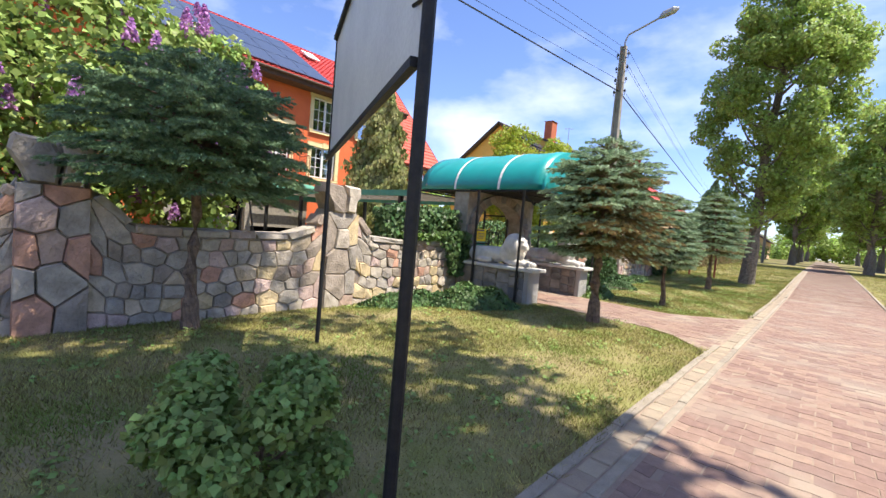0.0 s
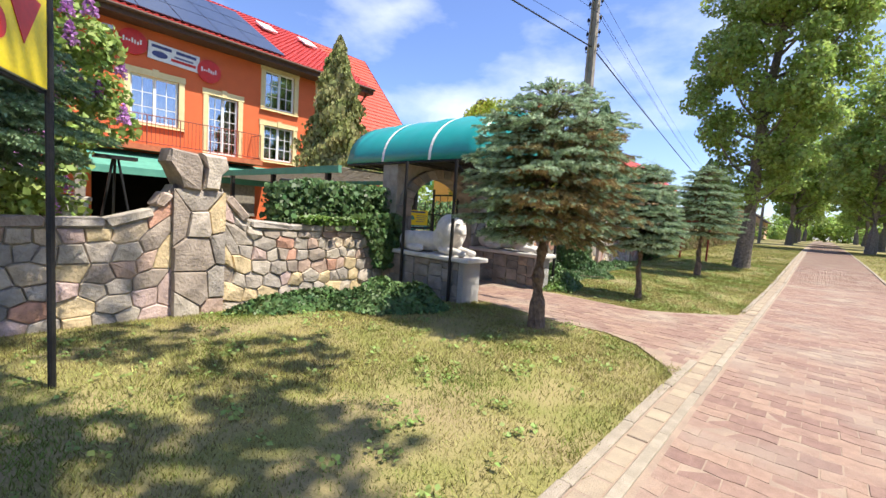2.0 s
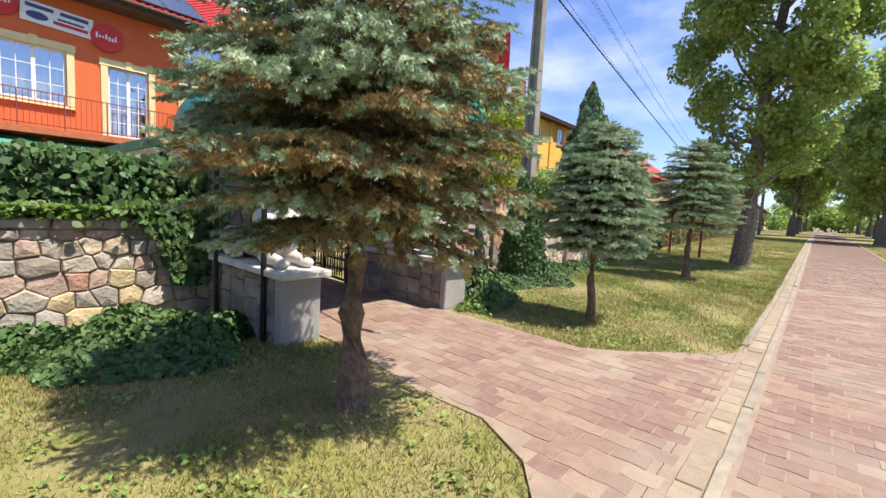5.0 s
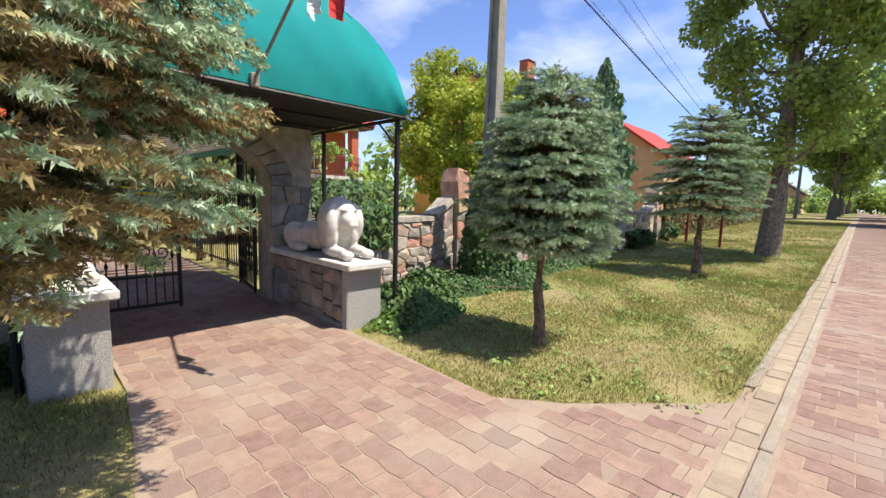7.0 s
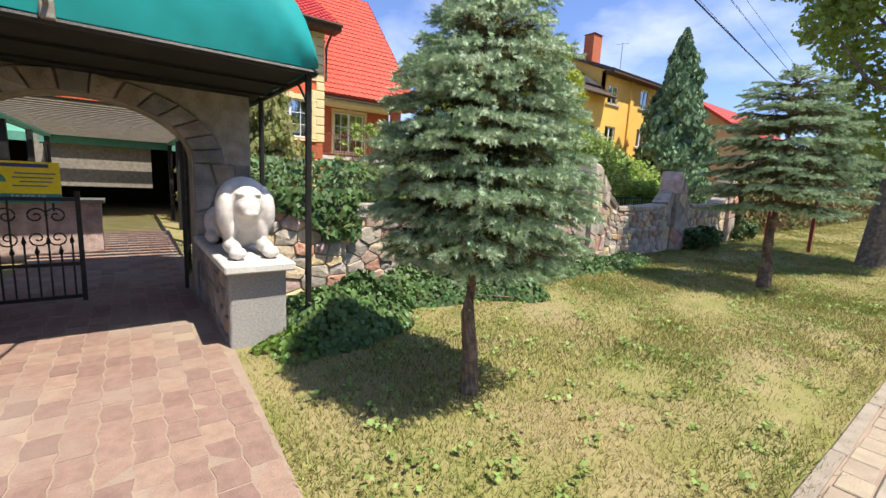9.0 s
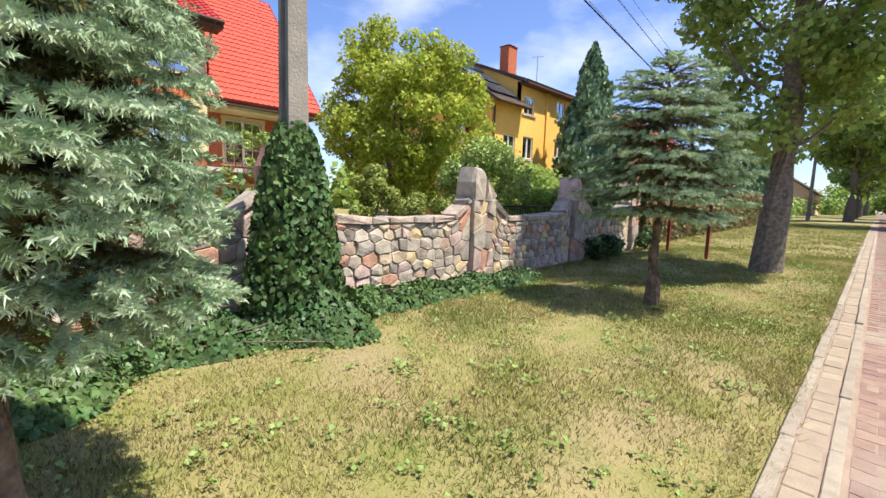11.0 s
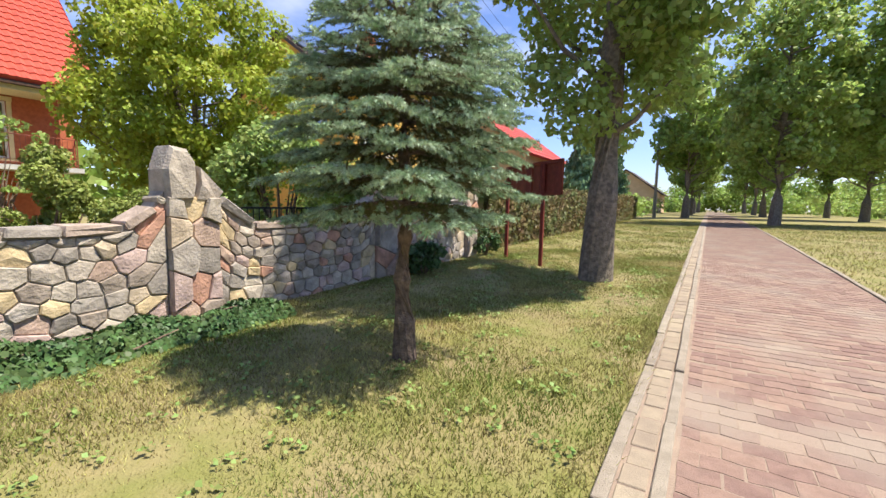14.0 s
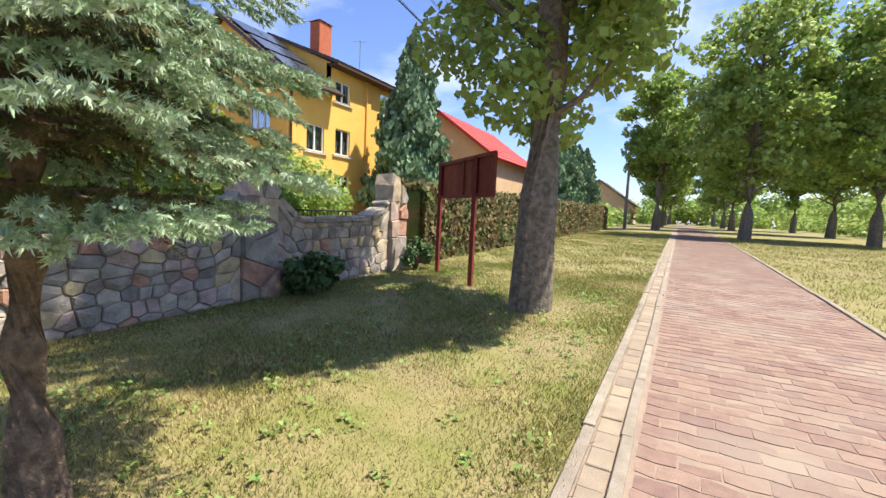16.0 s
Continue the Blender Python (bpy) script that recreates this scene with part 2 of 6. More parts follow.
M_CURTAIN = mat("net_curtain", (0.6, 0.6, 0.6), (0.45, 0.46, 0.48), scale=20, rough=0.9)


def glass_mat():
    m = bpy.data.materials.new("window_glass")
    m.use_nodes = True
    b = m.node_tree.nodes["Principled BSDF"]
    b.inputs["Base Color"].default_value = (0.03, 0.035, 0.045, 1)
    b.inputs["Roughness"].default_value = 0.06
    b.inputs["Specular IOR Level"].default_value = 0.9
    return m


M_GLASS = glass_mat()


# ---- building tools ----
def mesh_of(name, verts, faces, material):
    me = bpy.data.meshes.new(name)
    me.from_pydata([tuple(v) for v in verts], [], [tuple(f) for f in faces])
    me.materials.append(material)
    me.update()
    return me


def tris_mesh(name, pts, k, material):
    """pts: n*k x 3 array, each k points one polygon."""
    n = len(pts) // k
    me = bpy.data.meshes.new(name)
    me.vertices.add(n * k)
    me.vertices.foreach_set("co", np.ascontiguousarray(pts, dtype=np.float32).ravel())
    me.loops.add(n * k)
    me.loops.foreach_set("vertex_index", np.arange(n * k, dtype=np.int32))
    me.polygons.add(n)
    me.polygons.foreach_set("loop_start", np.arange(0, n * k, k, dtype=np.int32))
    me.materials.append(material)
    me.update(calc_edges=True)
    return me


def obj(name, me, parent=None, label=""):
    ob = new(name, me)
    if parent:
        ob.parent = parent
    if label:
        tagged(ob, label)
    return ob


def part(name, bm, material, parent, label=""):
    me = bpy.data.meshes.new(name)
    bm.to_mesh(me)
    bm.free()
    me.materials.append(material)
    return obj(name, me, parent, label)


def thing(name, label, category, group="", kind="", at=(0, 0, 0)):
    ob = new(name)
    ob.location = at
    return tagged(ob, label, category, group, kind)


def box(bm, x0, x1, y0, y1, z0, z1, bevel=0.0, m=None):
    vs = bmesh.ops.create_cube(bm, size=1.0)["verts"]
    c = Vector(((x0 + x1) / 2, (y0 + y1) / 2, (z0 + z1) / 2))
    for v in vs:
        v.co = Vector((v.co.x * abs(x1 - x0), v.co.y * abs(y1 - y0), v.co.z * abs(z1 - z0))) + c
        if m is not None:
            v.co = m @ v.co
    if bevel:
        es = list({e for v in vs for e in v.link_edges})
        bmesh.ops.bevel(bm, geom=es, offset=bevel, segments=1, affect="EDGES")


def tube(bm, pts, radii, n=8, cap=True):
    """A tapered tube through the points."""
    pts = [Vector(p) for p in pts]
    if not isinstance(radii, (list, tuple)):
        radii = [radii] * len(pts)
    rings = []
    for i, p in enumerate(pts):
        d = (pts[min(i + 1, len(pts) - 1)] - pts[max(i - 1, 0)]).normalized()
        q = d.to_track_quat("Z", "Y")
        rings.append([bm.verts.new(p + q @ Vector((math.cos(6.2832 * k / n), math.sin(6.2832 * k / n), 0)) * radii[i]) for k in range(n)])
    for a, b in zip(rings, rings[1:]):
        for k in range(n):
            bm.faces.new((a[k], a[(k + 1) % n], b[(k + 1) % n], b[k]))
    if cap:
        bm.faces.new(rings[0][::-1])
        bm.faces.new(rings[-1])


def prism(bm, poly, z0, z1, m=None):
    """A flat polygon in x, y drawn up from z0 to z1."""
    a = [bm.verts.new((m or Matrix()) @ Vector((x, y, z0))) for x, y in poly]
    b = [bm.verts.new((m or Matrix()) @ Vector((x, y, z1))) for x, y in poly]
    k = len(poly)
    bm.faces.new(a[::-1])
    bm.faces.new(b)
    for i in range(k):
        bm.faces.new((a[i], a[(i + 1) % k], b[(i + 1) % k], b[i]))


def gz(x, y):
    """Height of the ground: level, falling a little to the stone wall, rising ahead."""
    r = max(0.0, y - 18.0)
    rise = 0.9 * (1 - math.exp(-r * 0.024 / 0.9))
    return rise - 0.1 * min(1.0, max(0.0, (-4.0 - x) / 2.0))


def spun(rng, n):
    """n unit vectors in chance directions."""
    v = rng.normal(size=(n, 3))
    return v / np.linalg.norm(v, axis=1, keepdims=True)


def leaf_mesh(name, centres, size, material, rng, up=0.5, outward=None, droop=0.0, jitter=0.35, near=False):
    """One pointed, folded leaf for each centre, of six corners where it is seen near, else of four."""
    n = len(centres)
    nor = spun(rng, n) + np.array([0, 0, up])
    if outward is not None:
        nor = nor + outward
    nor /= np.linalg.norm(nor, axis=1, keepdims=True)
    ax = np.cross(nor, spun(rng, n))
    ax[:, 2] -= droop
    ax /= np.linalg.norm(ax, axis=1, keepdims=True) + 1e-9
    sd = np.cross(nor, ax)
    s = (size * (1 + jitter * rng.uniform(-1, 1, n)))[:, None]
    shape = [(-0.5, 0.0, 0.0), (-0.28, 0.36, 0.1), (0.12, 0.42, 0.1), (0.58, 0.0, -0.06), (0.12, -0.42, 0.1), (-0.28, -0.36, 0.1)]
    if not near:
        shape = [(-0.5, 0.0, -0.05), (-0.02, 0.46, 0.1), (0.58, 0.0, -0.08), (-0.02, -0.46, 0.1)]
    pts = np.stack([centres + s * (a * ax + b * sd + c * nor) for a, b, c in shape], 1)
    return tris_mesh(name, pts.reshape(-1, 3), len(shape), material)


def needle_mesh(name, base, direction, length, material, rng, needles=18, needle=0.027, width=0.0052):
    """Twigs clothed in single-triangle needles. base, direction: n x 3; length: n."""
    n = len(base)
    side = np.cross(direction, spun(rng, n))
    side /= np.linalg.norm(side, axis=1, keepdims=True) + 1e-9
    other = np.cross(direction, side)
    out = np.empty((n, needles, 3, 3))
    for k in range(needles):
        f = (k + 0.5) / needles
        a = k * 2.4 + rng.uniform(0, 6.28, n)
        rad = np.cos(a)[:, None] * side + np.sin(a)[:, None] * other
        tan = np.cross(direction, rad)
        p = base + direction * (length * f)[:, None]
        ln = needle * rng.uniform(0.8, 1.2, n)[:, None]
        tip = p + (rad * (1.0 - 0.3 * f ** 3) + direction * (0.3 + 0.35 * f)) * ln
        out[:, k, 0] = p + tan * width
        out[:, k, 1] = p - tan * width
        out[:, k, 2] = tip
    return tris_mesh(name, out.reshape(-1, 3), 3, material)


# ---- ground ----
def build_ground():
    xs = sorted(set([-400, -200, -120, -80, -60, -45, -35, -28] + [round(-22 + 0.5 * i, 2) for i in range(64)] + [12, 16, 22, 30, 45, 60, 90, 150, 250, 400]))
    ys = sorted(set([-300, -150, -80, -40, -20, -12] + [round(-8 + 0.5 * i, 2) for i in range(90)] + [40, 44, 48, 54, 60, 70, 80, 95, 110, 130, 160, 220, 300, 420, 600]))
    rng = np.random.default_rng(3)
    verts = [(x, y, gz(x, y) + (0.012 * math.sin(x * 2.3 + 1.3 * math.sin(y)) * math.cos(y * 1.7) - 0.012 if (-6 < x < -0.8) else -0.012)) for y in ys for x in xs]
    w = len(xs)
    faces = [(j * w + i, j * w + i + 1, (j + 1) * w + i + 1, (j + 1) * w + i) for j in range(len(ys) - 1) for i in range(w - 1)]
    me = mesh_of("ground", verts, faces, M_SOIL)
    for p in me.polygons:
        p.use_smooth = True
    tagged(obj("ground", me), "mown dry lawn on sandy soil reaching far away", "ground", kind="structure")


build_ground()

DRIVE = [(-0.62, 6.35), (-0.95, 6.65), (-1.35, 7.15), (-1.8, 7.38), (-2.4, 7.36), (-2.95, 7.45), (-3.8, 7.54), (-12.0, 7.6), (-12.0, 9.55), (-3.9, 9.45), (-2.0, 9.38), (-1.6, 9.68), (-0.62, 10.6)]


def inside(x, y, poly):
    ok = False
    for (x0, y0), (x1, y1) in zip(poly, poly[1:] + poly[:1]):
        if (y0 > y) != (y1 > y) and x < (x1 - x0) * (y - y0) / (y1 - y0) + x0:
            ok = not ok
    return ok


P_L, P_H = 0.205, 0.15


def paver_outline(odd, half=0):
    """An interlocking paver: its two long edges follow one wave, so that the courses fit."""
    x0, x1 = {0: (-P_L / 2, P_L / 2), 1: (0, P_L / 2), -1: (-P_L / 2, 0)}[half]

    def wave(x):
        ph = ((x + (P_L / 2 if odd else 0)) / P_L) % 1.0
        return 0.007 * (1 if 0.25 < ph < 0.75 else -1) if abs(ph - 0.25) > 0.06 and abs(ph - 0.75) > 0.06 else 0.0
    n = 4
    xs = [x0 + (x1 - x0) * i / n for i in range(n + 1)]
    g = 0.003
    low = [(min(max(x, x0 + g), x1 - g), -P_H / 2 + g + wave(x)) for x in xs]
    top = [(min(max(x, x0 + g), x1 - g), P_H / 2 - g + wave(x)) for x in reversed(xs)]
    return low + top


def paver_mesh(odd, half=0):
    o = paver_outline(odd, half)
    k = len(o)
    cx = sum(p[0] for p in o) / k
    v = [(x, y, -0.02) for x, y in o] + [(cx + (x - cx) * 0.984, y * 0.978, 0.002) for x, y in o]
    f = [tuple(range(k, 2 * k))]
    for i in range(k):
        j = (i + 1) % k
        f += [(i, j, k + j, k + i)]
    return v, f


PAVERS = {(o, h): paver_mesh(o, h) for o in (0, 1) for h in (-1, 0, 1)}
PATH_X0, PATH_X1 = -0.47, 1.79


def lay_pavers():
    rng = random.Random(5)
    bed = bmesh.new()
    ys = [-8 + 1.0 * i for i in range(60)] + [54, 60, 70, 85, 110, 150]
    rows = []
    for y in ys:
        z = gz(0, y) + 0.0012
        rows.append([bed.verts.new((PATH_X0 - 0.3, y, z)), bed.verts.new((PATH_X1 + 0.08, y, z))])
    for a, b in zip(rows, rows[1:]):
        bed.faces.new((a[0], a[1], b[1], b[0]))
    walkway = tagged(part("pavement", bed, M_SAND, None), "footpath of worn red interlocking concrete pavers", "pavement", kind="structure")
    shared = {k: mesh_of("paver", v, f, M_PAVER) for k, (v, f) in PAVERS.items()}
    jv, jf = [], []

    def put(kind, x, y, owner, near):
        z = (0.0 if owner is None or owner.name.startswith("driveway") else gz(x, y)) + 0.0015 + rng.uniform(-0.002, 0.002)
        a, s = rng.uniform(-0.02, 0.02), rng.uniform(-0.004, 0.004)
        if near:
            ob = obj("paver", shared[kind], owner)
            ob.location = (x + s, y, z)
            ob.rotation_euler = (rng.uniform(-0.012, 0.012), rng.uniform(-0.012, 0.012), a)
        else:
            v, f = PAVERS[kind]
            o = len(jv)
            t = rng.uniform(-0.012, 0.012)
            jv.extend((x + px + s - a * py, y + py + a * px, z + pz + t * px) for px, py, pz in v)
            jf.extend(tuple(i + o for i in q) for q in (f if y < 26 else f[:1]))
    cols = int((PATH_X1 - PATH_X0) / P_L)
    r0 = int(-3 / P_H)
    for r in range(r0, int(75 / P_H)):
        y = r * P_H
        odd = r % 2
        for c in range(cols + (1 if odd else 0)):
            half = 0
            x = PATH_X0 + 0.02 + (c + (0.0 if odd else 0.5)) * P_L
            if odd and c == 0:
                half = 1
            elif odd and c == cols:
                half = -1
            put((odd, half), x, y, walkway, 4.6 < y < 8.1)
    far = obj("pavers", mesh_of("pavers", jv, jf, M_PAVER_I), walkway)
    tagged(far, kind="stuff")
    jv.clear()
    jf.clear()
    bed = bmesh.new()
    prism(bed, [(min(x, -0.775), y) for x, y in DRIVE], -0.04, 0.0012)
    drive = tagged(part("driveway", bed, M_SAND, None), "driveway of worn red pavers leading to the gate", "driveway", kind="structure")
    for r in range(int(6.5 / P_H), int(10.9 / P_H)):
        y = r * P_H
        for c in range(56):
            x = -0.72 - (c + (0.0 if r % 2 else 0.5)) * P_L
            if all(inside(x + dx, y + dy, DRIVE) for dx in (-0.1, 0.1) for dy in (-0.07, 0.07)):
                put((r % 2, 0), x, y, drive, x > -3.6)
    far = obj("pavers", mesh_of("pavers", jv, jf, M_PAVER_I), drive)
    tagged(far, kind="stuff")


def lay_kerbs():
    rng = random.Random(9)
    for name, x0, x1, z, m, ln, lab in (("kerb", -0.78, -0.7, 0.022, M_KERB, 1.0, "worn concrete edging stones beside the lawn"), ("kerb", -0.55, -0.475, 0.018, M_KERB, 1.0, "narrow concrete edging beside the footpath"), ("kerb", -0.695, -0.555, 0.008, M_KERB_Y, 0.2, "strip of worn yellow pavers between edgings"), ("kerb", 1.81, 1.89, 0.02, M_KERB, 1.0, "concrete edging stones on the far side of the footpath")):
        t = thing(name, lab, "kerb", kind="structure")
        bm = bmesh.new()
        box(bm, x0 + 0.004, x1 - 0.004, 0.004, ln - 0.006, -0.1, 0, bevel=0.006)
        me = bpy.data.meshes.new("edging_stone")
        bm.to_mesh(me)
        bm.free()
        me.materials.append(m)
        y = -3.0
        count = 0
        while y < 45 and count < 290:
            if not (x1 < -0.6 and ln > 0.5 and 6.7 < y + ln / 2 < 10.7):
                ob = obj("edging_stone", me, t)
                ob.location = (rng.uniform(-0.006, 0.006), y, gz(0, y + ln / 2) + z + rng.uniform(-0.006, 0.004))
                ob.rotation_euler = (math.atan((gz(0, y + ln) - gz(0, y)) / ln), 0, rng.uniform(-0.006, 0.006))
            y += ln
            count += 1


# ---- stone wall ----
PILLARS = [0.33, 3.88, 13.1, 16.77, 20.35, 23.75]


def wall_x(y):
    """Front of the wall on either side of the gate."""
    return -5.75 if y < 8.5 else -5.66


def wall_top(y):
    """Top of the wall: level runs swept up to each pillar."""
    h = 1.06
    for p in PILLARS:
        d = abs(y - p)
        s = min(1.0, max(0.0, 0.9 - d) / 0.64)
        h = max(h, 1.06 + 0.62 * (1 - math.sqrt(1 - s * s)))
    return h


def stone_object(poly, x0, depth, material, owner, rng, name="stone"):
    """A stone with a rough face from a polygon in y, z; it stands out to +x from x0."""
    cy = sum(p[0] for p in poly) / len(poly)
    cz = sum(p[1] for p in poly) / len(poly)
    k = len(poly)

    def ring(x, g, jit=0.0):
        out = []
        for y, z in poly:
            d = math.hypot(y - cy, z - cz) + 1e-6
            s = max(0.3, (d - g) / d)
            out.append((x + rng.uniform(-jit, jit), cy + (y - cy) * s, cz + (z - cz) * s))
        return out
    v = ring(x0 - 0.05, 0.005) + ring(x0 + depth * 0.6, 0.006, 0.005) + ring(x0 + depth, 0.02, 0.01)
    v.append((x0 + depth + rng.uniform(0.0, 0.02), cy + rng.uniform(-0.02, 0.02), cz + rng.uniform(-0.02, 0.02)))
    f = []
    for a in (0, k):
        for i in range(k):
            j = (i + 1) % k
            f.append((a + i, a + j, a + k + j, a + k + i))
    for i in range(k):
        f.append((2 * k + i, 2 * k + (i + 1) % k, 3 * k))
    me = mesh_of(name, [(x - x0, y - cy, z - cz) for x, y, z in v], f, material)
    ob = obj(name, me, owner)
    ob.location = (x0, cy, cz)
    return ob


def clipped(poly, px, py, nx, ny):
    """The part of a convex polygon behind the line through p with normal n."""
    out = []
    for (x0, y0), (x1, y1) in zip(poly, poly[1:] + poly[:1]):
        d0, d1 = (x0 - px) * nx + (y0 - py) * ny, (x1 - px) * nx + (y1 - py) * ny
        if d0 <= 0:
            out.append((x0, y0))
        if d0 * d1 < 0:
            f = d0 / (d0 - d1)
            out.append((x0 + (x1 - x0) * f, y0 + (y1 - y0) * f))
    return out


def stone_field(y0, y1, z0, top, x0, owner, rng, material, sw=0.3, sh=0.21, depth=0.036):
    """Irregular field stones of mixed sizes that fill the face between y0 and y1 up to its top."""
    w, h = y1 - y0, top((y0 + y1) / 2) - z0
    k = sw / sh
    seeds = []
    b = 0.0
    while b < h * k:
        row = sw * rng.uniform(0.65, 1.3)
        a = -rng.uniform(0, sw)
        while a < w:
            r = 0.5 * sw * rng.choice((0.6, 0.8, 1.0, 1.25, 1.6))
            if 0 < a + r < w:
                seeds.append((a + r, min(h * k, b + row * rng.uniform(0.32, 0.68)), 0.5 * (r + row / 2)))
            a += 2 * r
        b += row
    for a, b, r in seeds:
        poly = [(0, 0), (w, 0), (w, h * k), (0, h * k)]
        for c, d, e in seeds:
            q = math.hypot(c - a, d - b)
            if 0 < q < 4 * sw and len(poly) > 2:
                f = 0.5 + 0.5 * (r - e) / q * 0.6
                poly = clipped(poly, a + (c - a) * f, b + (d - b) * f, c - a, d - b)
        slim = []
        for p in poly:
            if not slim or math.hypot(p[0] - slim[-1][0], p[1] - slim[-1][1]) > 0.03:
                slim.append(p)
        if len(slim) < 3:
            continue
        face = [(y0 + p, z0 + q / (h * k) * (top(y0 + p) - z0)) for p, q in slim]
        stone_object(face, x0, depth * rng.uniform(0.5, 1.5), material, owner, rng)


def wall_core(name, y0, y1, x_back, x_front, top, z0, material, label):
    bm = bmesh.new()
    n = max(2, int((y1 - y0) / 0.12))
    prev = None
    for i in range(n + 1):
        y = y0 + (y1 - y0) * i / n
        t = top(y) - 0.01
        q = [bm.verts.new((x_front, y, z0)), bm.verts.new((x_front, y, t)), bm.verts.new((x_back, y, t)), bm.verts.new((x_back, y, z0))]
        if prev:
            for k in range(4):
                bm.faces.new((prev[k], q[k], q[(k + 1) % 4], prev[(k + 1) % 4]))
        else:
            bm.faces.new(q)
        prev = q
    bm.faces.new(prev[::-1])
    bmesh.ops.recalc_face_normals(bm, faces=bm.faces)
    return tagged(part(name, bm, material, None), label, "stone wall", kind="structure")


SEGMENTS = [(-4.0, 0.05), (0.61, 3.6), (4.16, 7.15), (9.95, 12.8), (13.4, 16.47), (17.07, 20.05), (20.65, 23.45)]


def build_wall():
    rng = random.Random(21)
    for i, (a, b) in enumerate(SEGMENTS):
        wx = wall_x(a)
        base = min(gz(-6.1, a), gz(-6.1, b)) - 0.1

        def top(y, a=a, b=b):
            return wall_top(y) + gz(0, y)
        w = wall_core(f"wall_{i + 1}", a, b, wx - 0.3, wx, top, base, M_MORTAR, "garden wall of mixed field stones in grey mortar")
        stone_field(a, b, base + 0.02, lambda y: top(y) - 0.09, wx, w, rng, M_STONE, sw=0.22 if i < 4 else 0.21, sh=0.175 if i < 4 else 0.17)
        y = a
        while y < b - 0.05:
            ln = min(rng.uniform(0.28, 0.6), b - y)
            t0, t1 = top(y + 0.01), top(y + ln - 0.01)
            bm = bmesh.new()
            box(bm, -0.19, 0.21, -ln / 2 + 0.006, ln / 2 - 0.006, -0.05, 0.055, bevel=0.02)
            for v in bm.verts:
                v.co += Vector((rng.uniform(-0.015, 0.015), rng.uniform(-0.012, 0.012), rng.uniform(-0.014, 0.014)))
            c = part("coping_stone", bm, M_COPING, w)
            c.location = (wx - 0.15, y + ln / 2, (t0 + t1) / 2 - 0.035)
            c.rotation_euler = (math.atan2(t1 - t0, ln), rng.uniform(-0.03, 0.03), 0)
            y += ln
    for i, p in enumerate(PILLARS):
        wx = wall_x(p)
        flare = 1.95 if p < 10 else 1.88
        z0 = gz(-6.1, p) - 0.1
        neck = flare - 0.48 + gz(0, p)
        w = wall_core(f"wall_{len(SEGMENTS) + i + 1}", p - 0.24, p + 0.24, wx - 0.34, wx + 0.03, lambda y: neck + 0.02, z0, M_MORTAR, "tall rough pillar of large broken stones")
        stone_field(p - 0.3, p + 0.3, z0 + 0.02, lambda y: neck, wx + 0.03, w, rng, M_STONE, sw=0.3, sh=0.36, depth=0.075)
        top = flare + gz(0, p)
        lift = rng.uniform(-0.12, 0.04)
        shapes = ([(-0.2, neck), (0.02, neck - 0.02), (0.05, neck + 0.3), (-0.03, top - 0.03), (-0.33, top), (-0.36, top - 0.16), (-0.25, neck + 0.14)], [(0.04, neck), (0.2, neck + 0.01), (0.25, neck + 0.2), (0.35, top + lift - 0.14), (0.31, top + lift), (0.02, top + lift + 0.02), (0.075, neck + 0.28)])
        if p > 10:
            h = 0.08 * rng.random()
            shapes = ([(-0.29, neck - 0.06), (0.0, neck - 0.06), (0.04, neck + 0.16), (0.02, top - 0.06), (-0.05, top + h), (-0.22, top + h + 0.03), (-0.31, top - 0.17)], [(0.02, neck - 0.05), (0.29, neck - 0.06), (0.35, neck + 0.06), (0.24, neck + 0.2), (0.17, top - 0.16 - h), (0.06, top - 0.1), (0.055, neck + 0.15)])
        for out in shapes:
            bm = bmesh.new()
            k = len(out)
            rings = []
            for x, g in ((wx - 0.36, 0.9), (wx - 0.3, 1.0), (wx + 0.04, 1.0), (wx + 0.11, 0.86)):
                cy, cz = sum(q[0] for q in out) / k, sum(q[1] for q in out) / k
                rings.append([bm.verts.new((x + rng.uniform(-0.02, 0.02), p + cy + (y - cy) * g + rng.uniform(-0.012, 0.012), cz + (z - cz) * g + rng.uniform(-0.012, 0.012))) for y, z in out])
            for r0, r1 in zip(rings, rings[1:]):
                for j in range(k):
                    bm.faces.new((r0[j], r0[(j + 1) % k], r1[(j + 1) % k], r1[j]))
            bm.faces.new(rings[0][::-1])
            bm.faces.new(rings[-1])
            part("cap_stone", bm, M_STONE, w)
        for s in (-1, 1):
            for j in range(4):
                z = z0 + 0.22 + j * 0.39
                ht = 0.18 if j < 3 else 0.14
                st = stone_object([(-0.17, -ht), (0.19, -ht), (0.18, ht), (-0.18, ht + 0.01)], 0, 0.045, M_STONE, w, rng)
                st.rotation_euler = (0, 0, s * math.pi / 2)
                st.location = (wx - 0.15, p + s * 0.24, z)


build_wall()


